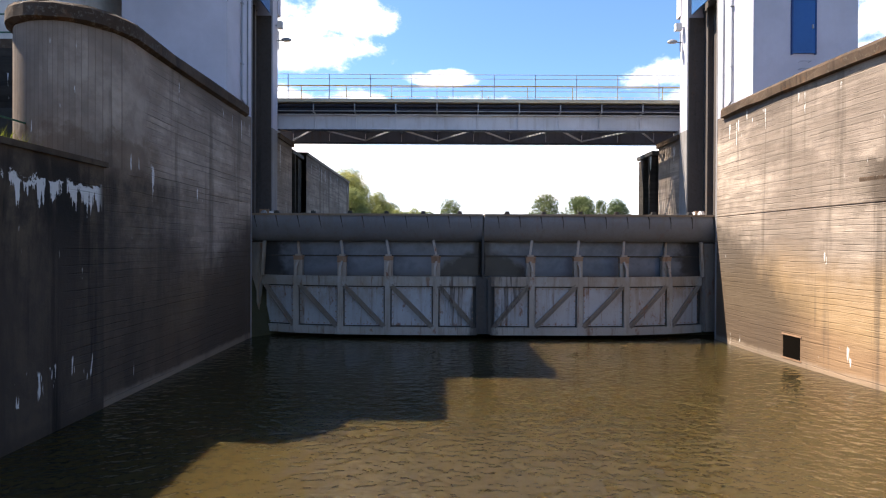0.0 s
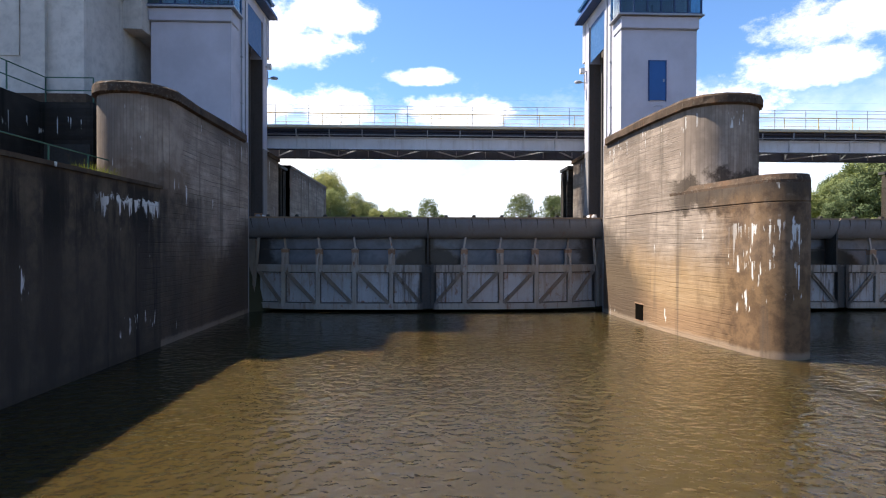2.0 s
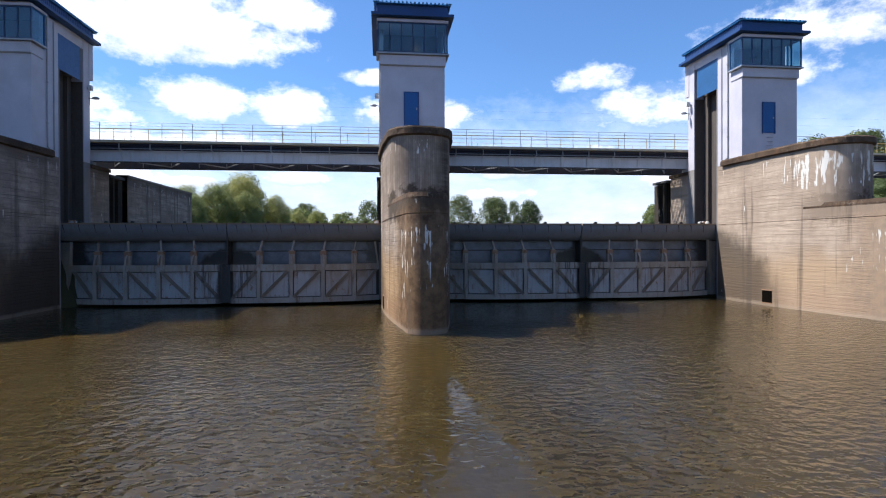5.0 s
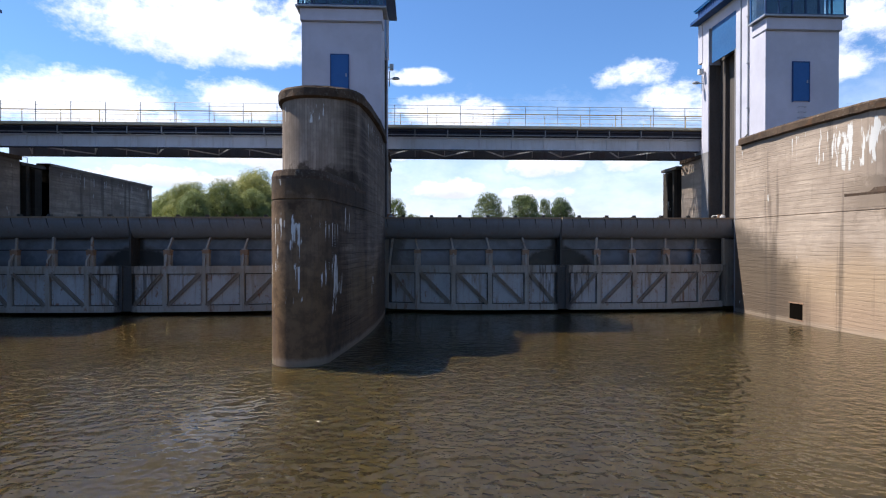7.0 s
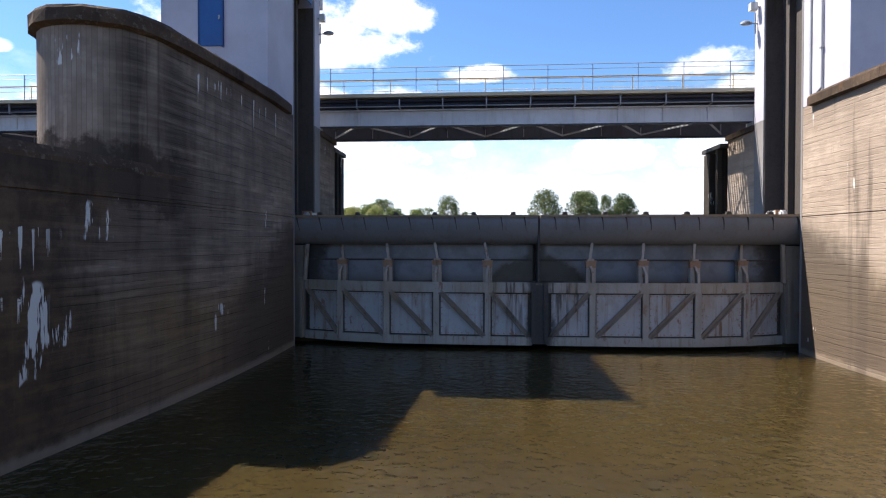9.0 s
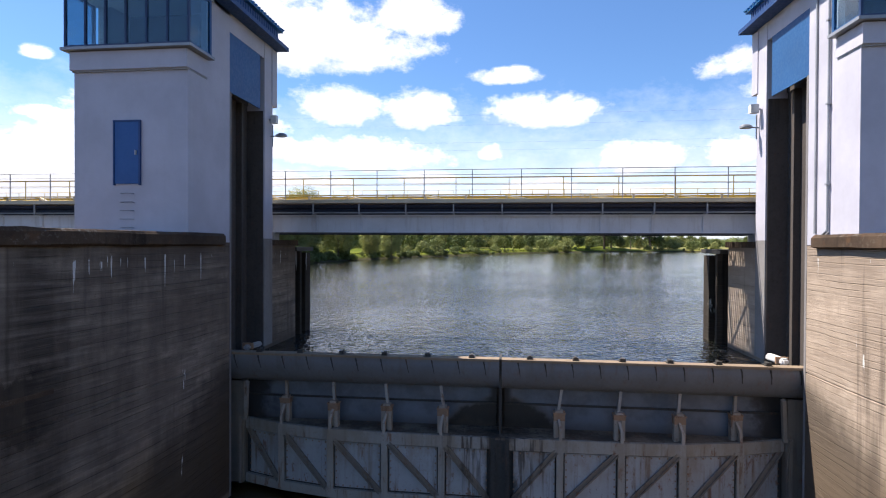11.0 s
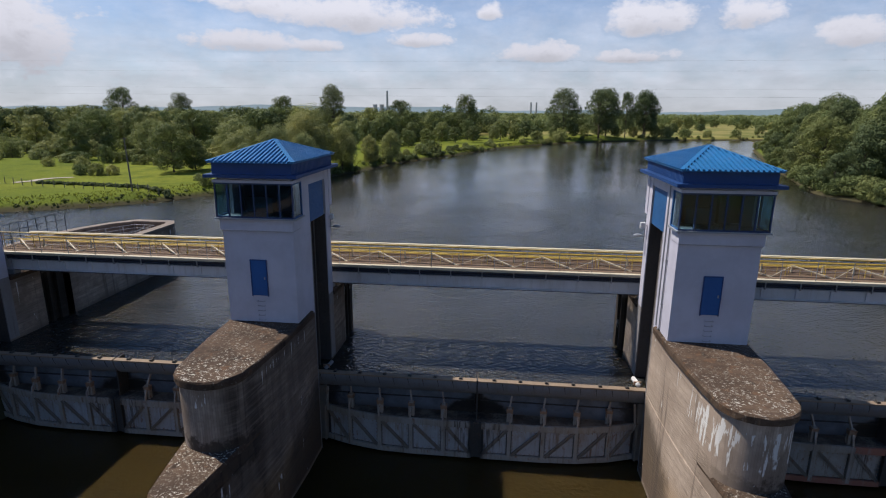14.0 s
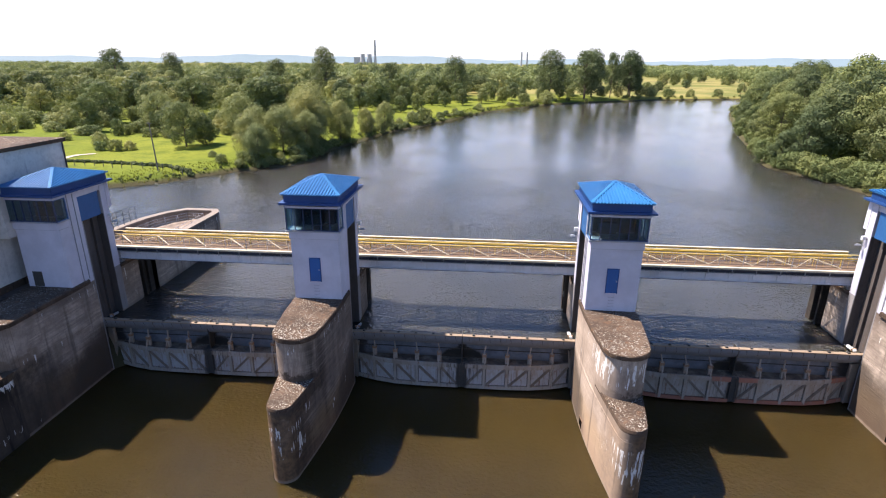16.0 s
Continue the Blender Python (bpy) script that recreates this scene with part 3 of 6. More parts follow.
DRAIN_BLACK.node_tree.nodes["Principled BSDF"].inputs["Specular IOR Level"].default_value = 0.0


def gate_skin():
    """Blue-grey skin plate with a ragged black algae smear round the centre seal."""
    k = Mat("algae_smeared_skin_plate", 0.38)
    X, Y, Z = k.xyz(k.co)
    n, f = k.noise(1.3, 6, 0.65), k.noise(7, 5)
    col = k.mix(k.range(n, 0.35, 0.65), (0.16, 0.178, 0.205), (0.105, 0.118, 0.135))
    # low black hump round the seal, with a brown rim
    hx, hz = k.m("MULTIPLY", X, 0.5), k.m("MULTIPLY", k.m("SUBTRACT", Z, 2.5), 0.8)
    hump = k.m("ADD", k.m("ADD", k.m("MULTIPLY", hx, hx), k.m("MULTIPLY", hz, hz)), k.m("MULTIPLY", k.m("SUBTRACT", n, 0.5), 1.3))
    col = k.mix(k.range(hump, 1.3, 0.95, 0, 0.7), col, (0.085, 0.07, 0.055))
    col = k.mix(k.range(hump, 1.1, 0.8, 0, 0.95), col, (0.012, 0.011, 0.009))
    col = k.mix(k.range(k.m("ABSOLUTE", X), 0.5, 0.25, 0, 0.9), col, (0.014, 0.012, 0.01))
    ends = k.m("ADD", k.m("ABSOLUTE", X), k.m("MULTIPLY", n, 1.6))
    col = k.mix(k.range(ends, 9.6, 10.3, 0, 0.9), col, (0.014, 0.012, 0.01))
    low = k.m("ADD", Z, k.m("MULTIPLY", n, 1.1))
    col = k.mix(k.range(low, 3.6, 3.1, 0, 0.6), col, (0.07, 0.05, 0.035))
    return k.done(col, k.bump(f, 0.2, 0.01))


SKIN = gate_skin()

# ---- mesh helpers ----


def part(name, bm, material, parent=None, label="", smooth=False, bevel=0.0):
    """Links a bmesh as one mesh object, under a thing or a part."""
    if bevel:
        sharp = [e for e in bm.edges if len(e.link_faces) == 2 and e.calc_face_angle(0) > 0.5]
        bmesh.ops.bevel(bm, geom=sharp, offset=bevel, segments=1, affect="EDGES", clamp_overlap=True)
    me = bpy.data.meshes.new(name)
    bm.normal_update()
    if smooth:
        for f in bm.faces:
            f.smooth = True
    bm.to_mesh(me)
    bm.free()
    me.materials.append(material)
    ob = new(name, me)
    if smooth:
        me.set_sharp_from_angle(angle=radians(40))
    if parent:
        ob.parent = parent
    if label:
        ob["label"] = label
    return ob


def share(ob, parent, x=0, y=0, z=0, name=None):
    """Another object on the same mesh, moved."""
    o = ob.copy()
    scene.collection.objects.link(o)
    o.parent = parent
    o.location = Vector(ob.location) + Vector((x, y, z))
    return o


def box(bm, x0, x1, y0, y1, z0, z1):
    v = [bm.verts.new(p) for p in ((x0, y0, z0), (x1, y0, z0), (x1, y1, z0), (x0, y1, z0), (x0, y0, z1), (x1, y0, z1), (x1, y1, z1), (x0, y1, z1))]
    for f in ((3, 2, 1, 0), (4, 5, 6, 7), (0, 1, 5, 4), (1, 2, 6, 5), (2, 3, 7, 6), (3, 0, 4, 7)):
        bm.faces.new([v[i] for i in f])
    return bm


def boxes(*dims):
    bm = bmesh.new()
    for d in dims:
        box(bm, *d)
    return bm


def tube(bm, a, b, r, r2=None, n=8, caps=True):
    a, b = Vector(a), Vector(b)
    r2 = r if r2 is None else r2
    w = (b - a).normalized()
    u = w.orthogonal().normalized()
    v = w.cross(u)
    rings = []
    for c, q in ((a, r), (b, r2)):
        rings.append([bm.verts.new(c + q * (math.cos(6.28319 * i / n) * u + math.sin(6.28319 * i / n) * v)) for i in range(n)])
    for i in range(n):
        bm.faces.new((rings[0][i], rings[0][(i + 1) % n], rings[1][(i + 1) % n], rings[1][i]))
    if caps:
        bm.faces.new(rings[0][::-1])
        bm.faces.new(rings[1])
    return bm


def bar(bm, a, b, wide, deep, up=(0, 0, 1)):
    """A square bar from a to b."""
    a, b = Vector(a), Vector(b)
    w = (b - a).normalized()
    u = Vector(up).cross(w).normalized() * wide / 2
    v = w.cross(u).normalized() * deep / 2
    q = [[bm.verts.new(c + s * u + t * v) for s, t in ((-1, -1), (1, -1), (1, 1), (-1, 1))] for c in (a, b)]
    for i in range(4):
        bm.faces.new((q[0][i], q[0][(i + 1) % 4], q[1][(i + 1) % 4], q[1][i]))
    bm.faces.new(q[0][::-1])
    bm.faces.new(q[1])
    return bm


def rings(bm, levels, cap_top=True, cap_bottom=True):
    """Skins a stack of closed outlines, each a list of points of equal count."""
    prev = None
    for outline in levels:
        cur = [bm.verts.new(p) for p in outline]
        if prev:
            for i in range(len(cur)):
                j = (i + 1) % len(cur)
                bm.faces.new((prev[i], prev[j], cur[j], cur[i]))
        elif cap_bottom:
            bm.faces.new(cur[::-1])
        prev = cur
    if cap_top:
        bm.faces.new(prev)
    return bm


def empty(name, x=0, y=0, z=0):
    ob = new(name)
    ob.location = (x, y, z)
    return ob

# ---- the plan: piers along x, the weir across the river, z = 0 at the tail water ----
PITCH, PIER_H, FIRST = 24.42, 2.03, -10.38
PIERS = [FIRST + PITCH * i for i in range(4)]
BAYS = [FIRST + PITCH * (i + 0.5) for i in range(3)]
HEAD = 5.0
wear = random.Random(5)


def half(y):
    return float(np.interp(y, (10.4, 11.4, 13.0, 14.5, 16.0, 18.0, 20.0, 21.5), (0.80, 0.98, 1.24, 1.46, 1.66, 1.86, 1.97, PIER_H)))


def nose_outline(tip, start, back, out=0.0, z=0.0):
    """Plan of a pier: straight back, sides that draw in towards a rounded nose."""
    ys = [back] + [y for y in (21.5, 20.5, 19.5, 18.5, 17.5, 16.5, 15.8, 15.0, 14.0, 13.0, 12.2) if start + 0.2 < y < back - 0.2] + [start]
    left = [(-half(y) - out, y + (out if y == back else 0)) for y in ys]
    h0, n = half(start) + out, 12
    arc = [(-h0 * math.cos(math.pi * i / n), start - (start - tip + out) * math.sin(math.pi * i / n)) for i in range(1, n)]
    pts = left + arc + [(-x, y) for x, y in left[::-1]]
    return [(x, y, z) for x, y in pts]


def shaft(tip, start, back, z0, z1, joints):
    """Pier shaft cast in lifts with narrow recessed joints."""
    lv = [(z0, 0.0)]
    for j in joints:
        if z0 < j < z1:
            lv += [(j - 0.03, 0.0), (j - 0.015, -0.03), (j + 0.015, -0.03), (j + 0.03, 0.0)]
    lv.append((z1, 0.0))
    return rings(bmesh.new(), [nose_outline(tip, start, back, o, z) for z, o in lv])


def end_outline(back, out, z):
    """Plan of the end pier: straight river face, slim round nose set towards the river."""
    cx, r, n = 0.62, 1.42 + out, 14
    arc = [(cx - r * math.cos(math.pi * i / n), 14.75 - r * math.sin(math.pi * i / n)) for i in range(n + 1)]
    pts = [(-PIER_H - out, back), (-PIER_H - out, 20.0), (-1.5 - out, 17.0)] + arc + [(PIER_H - 0.05 + out, 17.0), (PIER_H + out, 20.0), (PIER_H + out, back)]
    return [(x, y, z) for x, y in pts]


def build_pier(x, lower=True):
    p = empty("weir_pier", x, 0, 0)
    if lower:
        plan = lambda out, z: nose_outline(13.95, 15.4, 23.2, out, z)
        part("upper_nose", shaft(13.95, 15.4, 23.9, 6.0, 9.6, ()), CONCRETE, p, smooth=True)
    else:
        plan = lambda out, z: end_outline(23.2, out, z)
        part("upper_nose", rings(bmesh.new(), [end_outline(23.9, o, z) for z, o in ((5.9, 0), (9.6, 0))]), CONCRETE, p, smooth=True)
    cop = rings(bmesh.new(), [plan(0.03, 9.5), plan(0.16, 9.56), plan(0.16, 9.86), plan(0.10, 9.95)])
    for v in cop.verts:
        v.co += Vector((wear.uniform(-0.022, 0.022), wear.uniform(-0.022, 0.022), wear.uniform(-0.02, 0.02)))
    part("coping", cop, CONCRETE_TOP, p, "dark weathered concrete coping with lichen")
    if lower:
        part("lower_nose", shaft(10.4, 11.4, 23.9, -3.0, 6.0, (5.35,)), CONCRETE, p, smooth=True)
        b = rings(bmesh.new(), [nose_outline(10.4, 11.4, 16.2, 0.0, 6.0), nose_outline(10.4, 11.4, 16.2, 0.006, 6.1), nose_outline(10.4, 11.4, 16.2, -0.05, 6.3)])
        part("ledge", b, CONCRETE_TOP, p, "lichen-spotted concrete ledge")
    else:
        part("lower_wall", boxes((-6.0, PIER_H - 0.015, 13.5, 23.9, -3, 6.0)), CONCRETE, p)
    h = PIER_H
    part("slot_core", boxes((-1.25, 1.25, 23.9, 26.9, -3, 15.5)), SLOT, p, "dark stained gate slot")
    for s in (-1, 1):
        for y in (24.5, 25.9):
            part("guide_rail", boxes((min(s * 1.25, s * 1.5), max(s * 1.25, s * 1.5), y, y + 0.16, 0, 15.4)), SLOT, p)
        part("edge_angle", boxes((s * (h - 0.03) - 0.04, s * (h - 0.03) + 0.04, 23.9, 24.02, -1, 15.3)), COLUMN, p)
        a, b = sorted((s * 1.25, s * (h - 0.05)))
        part("slot_liner", boxes((a, b, 23.905, 23.93, 0, 15.28), (a, b, 26.85, 26.885, 0, 15.28)), SLOT, p)
    part("rear_shaft", boxes((-h, h, 26.9, 30.4, -3, 9.5)), CONCRETE, p, bevel=0.03)
    part("rear_coping", boxes((-h - 0.1, h + 0.1, 27.75, 30.5, 9.5, 9.75)), CONCRETE_TOP, p, bevel=0.03)
    g = boxes((-h + 0.35, h - 0.35, 30.4, 31.0, -3, 9.2), (-h - 0.25, h, 31.0, 31.25, -3, 9.2), (-h + 0.3, h - 0.3, 31.25, 31.9, -3, 9.2), (-h - 0.3, h - 0.05, 31.9, 32.6, -3, 9.1), (-h + 0.6, h - 0.6, 32.6, 33.1, -3, 9.0))
    # the pillar's shade is put into its colour by the dark concrete
    part("stoplog_pillar", g, CONCRETE_DARK, p, "grooved concrete stop-log pillar, coloured dark for its shade")
    part("pillar_cap", boxes((-h - 0.32, h + 0.02, 30.5, 32.9, 9.2, 9.4)), STEEL_DARK, p)
    for s in (-1, 1):
        part("bearing_block", boxes((s * 1.3 - 0.5, s * 1.3 + 0.5, 28.4, 29.0, 9.75, 10.1)), GALV, p)
        if lower and s < 0:
            # square drain with steel frame; a flat black plate stands for its shaded throat
            d = empty_part("drain", p)
            hole = bmesh.new()
            rings(hole, [[(s * (half(y) + o), y, z) for y, o in ((18.5, -0.05), (18.5, 0.008), (19.35, 0.008), (19.35, -0.05))] for z in (0.2, 0.98)])
            bmesh.ops.recalc_face_normals(hole, faces=hole.faces)
            part("black_plate", hole, DRAIN_BLACK, d, "flat black plate painted as the shaded inside of a square drain")
            for z in (0.15, 0.98):
                lip = rings(bmesh.new(), [[(s * (half(y) + o), y, zz) for y, o in ((18.44, -0.05), (18.44, 0.02), (19.41, 0.02), (19.41, -0.05))] for zz in (z, z + 0.05)])
                bmesh.ops.recalc_face_normals(lip, faces=lip.faces)
                part("drain_lip", lip, RUST, d)
    tagged(p, "board-marked concrete weir pier streaked with white stains, standing in brown water" if lower else "concrete end pier with rounded nose beside the powerhouse terrace", "pier", "weir piers")
    return p


def empty_part(name, parent):
    ob = new(name)
    ob.parent = parent
    return ob


def build_tower(x, door=True):
    t = empty("control_tower", x, 0, 9.6)
    Z = -9.6
    h = PIER_H

    def B(*d):
        return boxes(*[(a, b, c, e, f + Z, g + Z) for a, b, c, e, f, g in d])

    part("front_wall", B((-h, h, 21.2, 23.9, 9.62, 15.28)), PLASTER, t, bevel=0.015)
    part("upper_band", B((-h - 0.05, h + 0.05, 21.05, 22.3, 15.32, 15.92), (-h, h, 22.3, 23.9, 15.28, 15.92)), PLASTER, t)
    part("joint", B((-h - 0.02, h + 0.02, 21.13, 22.3, 15.27, 15.32)), GALV, t)
    # control room: side walls, back wall and lintel leave the front open for glass
    part("room_wall", B((-h, -h + 0.2, 22.3, 23.9, 15.92, 18.25), (h - 0.2, h, 22.3, 23.9, 15.92, 18.25), (-h + 0.2, h - 0.2, 23.7, 23.9, 15.92, 18.25)), PLASTER, t)
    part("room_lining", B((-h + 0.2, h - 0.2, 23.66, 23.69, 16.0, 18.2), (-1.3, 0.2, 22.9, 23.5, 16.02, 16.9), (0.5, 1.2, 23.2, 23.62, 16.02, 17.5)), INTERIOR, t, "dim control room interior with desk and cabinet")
    part("window_sill", B((-h - 0.26, h + 0.26, 20.88, 22.4, 15.95, 16.04)), GALV, t, "projecting dark grey sill slab", bevel=0.02)
    part("window_head", B((-h - 0.22, h + 0.22, 20.9, 22.4, 17.96, 18.12)), PLASTER, t)
    part("ceiling_slab", B((-h, h, 21.1, 23.9, 18.12, 18.25)), PLASTER, t)
    fx, fy = h + 0.14, 21.0
    fr = empty_part("window_band", t)
    n = 6
    for i in range(n + 1):
        xx = -fx + 2 * fx * i / n
        part("mullion", B((xx - 0.035, xx + 0.035, fy - 0.045, fy + 0.045, 16.04, 17.96)), FRAME_BLUE, fr)
    for z in (16.04, 17.88):
        part("rail", B((-fx, fx, fy - 0.04, fy + 0.04, z, z + 0.08)), FRAME_BLUE, fr)
    for i in range(n):
        a = -fx + 2 * fx * i / n
        g = part("pane", B((a + 0.05, a + 2 * fx / n - 0.05, fy - 0.008, fy + 0.008, 16.12, 17.88)), GLASS, fr)
        g.visible_shadow = False
    for s in (-1, 1):
        a, b = sorted((s * fx - 0.008, s * fx + 0.008))
        g = part("pane", B((a, b, fy + 0.05, 22.2, 16.12, 17.88)), GLASS, fr)
        g.visible_shadow = False
        part("mullion", B((s * fx - 0.05, s * fx + 0.05, 22.2, 22.3, 16.04, 17.96)), BLUE_PANEL, fr)
        for z in (16.04, 17.88):
            part("rail", B((s * fx - 0.04, s * fx + 0.04, fy + 0.05, 22.2, z, z + 0.08)), BLUE_PANEL, fr)
    # gate slot: blue cladding above, lintel, rear column
    for s in (-1, 1):
        a, b = sorted((s * (h - 0.08), s * (h - 0.03)))
        c = part("slot_cladding", B((a, b, 23.9, 26.55, 15.3, 17.55)), BLUE_PANEL, t, "blue sheet cladding above the gate slot")
        part("slot_column", B((s * (h - 0.4) - 0.405, s * (h - 0.4) + 0.405, 26.89, 27.7, 9.8, 18.25)), PLASTER, t, bevel=0.02)
        part("lower_column", B((s * (h - 0.4) - 0.405, s * (h - 0.4) + 0.405, 26.89, 27.7, 5.15, 9.8)), COLUMN, t, bevel=0.02)
        a, b = sorted((s * (h - 0.45), s * (h - 0.02)))
        part("lintel", B((a, b, 23.9, 26.9, 17.55, 18.25)), PLASTER, t)
        a, b = sorted((s * 1.0, s * (h + 0.04)))
        part("rear_cabinet", B((a, b, 27.6, 28.1, 15.7, 18.2)), PLASTER, t, bevel=0.02)
        if s < 0 or x < 0:
            d = tube(bmesh.new(), (s * (h + 0.06), 22.65, 10.05 + Z), (s * (h + 0.06), 22.65, 18.2 + Z), 0.04)
            tube(d, (s * (h + 0.06), 22.65, 10.08 + Z), (s * (h + 0.06), 23.0, 9.9 + Z), 0.04)
            for z in (11.5, 14.0, 16.6):
                box(d, s * (h + 0.06) - 0.07, s * (h + 0.06) + 0.07, 22.59, 22.71, z + Z, z + 0.05 + Z)
            part("downpipe", d, GALV, t)
            part("cable_duct", B((s * (h + 0.03) - 0.03, s * (h + 0.03) + 0.03, 23.35, 23.42, 10.0, 18.0)), GALV, t)
    part("rear_wall", B((-h + 0.8, h - 0.8, 27.4, 27.65, 9.6, 18.25)), PLASTER, t)
    part("core_wall", B((-1.3, 1.3, 23.9, 26.9, 15.5, 18.25)), SLOT, t)
    # eaves and roof
    part("eaves_slab", B((-h - 0.55, h + 0.55, 20.62, 28.2, 18.25, 18.42)), BLUE, t, bevel=0.02)
    fa = part("fascia", B((-h - 0.2, h + 0.2, 20.95, 27.85, 18.42, 19.02)), BLUE, t)
    for s in (-1, 1):
        g = bmesh.new()
        prev = None
        for i in range(33):
            y = 21.02 + i * 0.205
            for dy, o in ((0, 0.004), (0.035, 0.035), (0.115, 0.035), (0.15, 0.004)):
                cur = [g.verts.new((s * (h + 0.2 + o), y + dy, zz + Z)) for zz in (18.44, 19.0)]
                if prev:
                    g.faces.new((prev[0], cur[0], cur[1], prev[1]))
                prev = cur
        part("trapezoid_sheet", g, BLUE, fa)
    hw, y0, y1, ze, za, ym = h + 0.36, 20.78, 28.02, 19.02 + Z, 20.08 + Z, 24.35
    g = bmesh.new()
    c = [bm_v for bm_v in (g.verts.new((-hw, y0, ze)), g.verts.new((hw, y0, ze)), g.verts.new((hw, y1, ze)), g.verts.new((-hw, y1, ze)))]
    c2 = [g.verts.new(v.co + Vector((0, 0, 0.05))) for v in c]
    apex = g.verts.new((0, ym, za))
    g.faces.new(c[::-1])
    for i in range(4):
        j = (i + 1) % 4
        g.faces.new((c[i], c[j], c2[j], c2[i]))
        g.faces.new((c2[i], c2[j], apex))
    roof = part("roof", g, ROOF_BLUE, t, "blue ribbed sheet-metal hipped roof")
    A = Vector((0, ym, za))
    z2 = ze + 0.07
    for i in range(1, 19):
        u = -1 + 2 * i / 19
        k = 1 - abs(u)
        for yy in (y0 - 0.03, y1 + 0.03):
            a = Vector((u * hw, yy, z2))
            part("standing_rib", bar(bmesh.new(), a, a + Vector((0, (ym - yy) * k, (za - ze - 0.05) * k)), 0.1, 0.13), ROOF_BLUE, roof)
    for i in range(1, 27):
        yy = y0 + (y1 - y0) * i / 27
        k = (yy - y0) / (ym - y0) if yy < ym else (y1 - yy) / (y1 - ym)
        for s in (-1, 1):
            a = Vector((s * (hw + 0.03), yy, z2))
            part("standing_rib", bar(bmesh.new(), a, a + Vector((-s * hw * k, 0, (za - ze - 0.05) * k)), 0.1, 0.13), ROOF_BLUE, roof)
    for sx, yy in ((-1, y0), (1, y0), (1, y1), (-1, y1)):
        part("hip_cap", bar(bmesh.new(), (sx * hw, yy, z2 + 0.03), A + Vector((0, 0, 0.05)), 0.22, 0.05), ROOF_BLUE, roof)
    if door:
        d = part("door", B((-0.53, 0.33, 21.14, 21.2, 11.55, 13.6)), DOOR_BLUE, t, "blue sheet-steel door", bevel=0.01)
        part("handle", B((0.2, 0.26, 21.1, 21.14, 12.5, 12.65)), GALV, d)
        part("frame", B((-0.58, -0.53, 21.12, 21.2, 11.5, 13.65), (0.33, 0.38, 21.12, 21.2, 11.5, 13.65), (-0.53, 0.33, 21.12, 21.2, 13.6, 13.65)), BLUE, d)
        for i in range(5):
            z = 10.1 + 0.28 * i + Z
            g = bmesh.new()
            tube(g, (-0.26, 21.2, z), (-0.26, 21.05, z), 0.014, n=6)
            tube(g, (-0.26, 21.05, z), (0.12, 21.05, z), 0.014, n=6)
            tube(g, (0.12, 21.05, z), (0.12, 21.2, z), 0.014, n=6)
            part("rung", g, GALV, t, "steel step iron")
    else:
        # the open hatch's inner shade is painted as a dark plate on the wall
        part("hatch_dark_plate", B((-1.45, -0.55, 21.17, 21.2, 10.0, 11.4)), STEEL_DARK, t, "flat dark plate painted as the shaded inside of an open hatch")
    tagged(t, "lilac-white control tower with glazed room and blue roof on a pier", "tower", "control towers")
    return t


def build_lamps(x, s):
    """A floodlight and a bracket lamp on the side of a tower's rear column."""
    X = x + s * PIER_H
    f = empty("floodlight", X, 27.35, 15.0)
    part("bracket", bar(bmesh.new(), (0, 0, 0), (s * 0.2, 0, 0), 0.06, 0.06), GALV, f)
    part("housing", boxes((min(s * 0.12, s * 0.42), max(s * 0.12, s * 0.36), -0.12, 0.12, -0.16, 0.18)), WHITE, f, bevel=0.05)
    tagged(f, "small white floodlight on a tower wall", "floodlight", "tower floodlights")
    l = empty("bracket_lamp", X, 27.5, 14.3)
    part("arm", tube(bmesh.new(), (0, 0, 0), (s * 0.55, 0, 0.05), 0.03), GALV, l)
    part("mast", tube(bmesh.new(), (s * 0.1, 0, -0.45), (s * 0.1, 0, 0.5), 0.03), GALV, l)
    g = rings(bmesh.new(), [[(s * 0.5 + r * 0.26 * math.cos(a), r * 0.13 * math.sin(a), z) for a in [2 * math.pi * i / 12 for i in range(12)]] for z, r in ((-0.03, 0.75), (0.0, 1.0), (0.08, 0.95), (0.14, 0.5))])
    part("head", g, GALV, l, smooth=True)
    tagged(l, "grey bracket lamp on a tower wall", "lamp", "tower lamps")


def front_y(x):
    a = abs(x)
    return float(np.interp(a, (0, 4.2, 6.3, 8.33, 10.0), (23.85, 23.88, 24.0, 24.4, 24.95)))


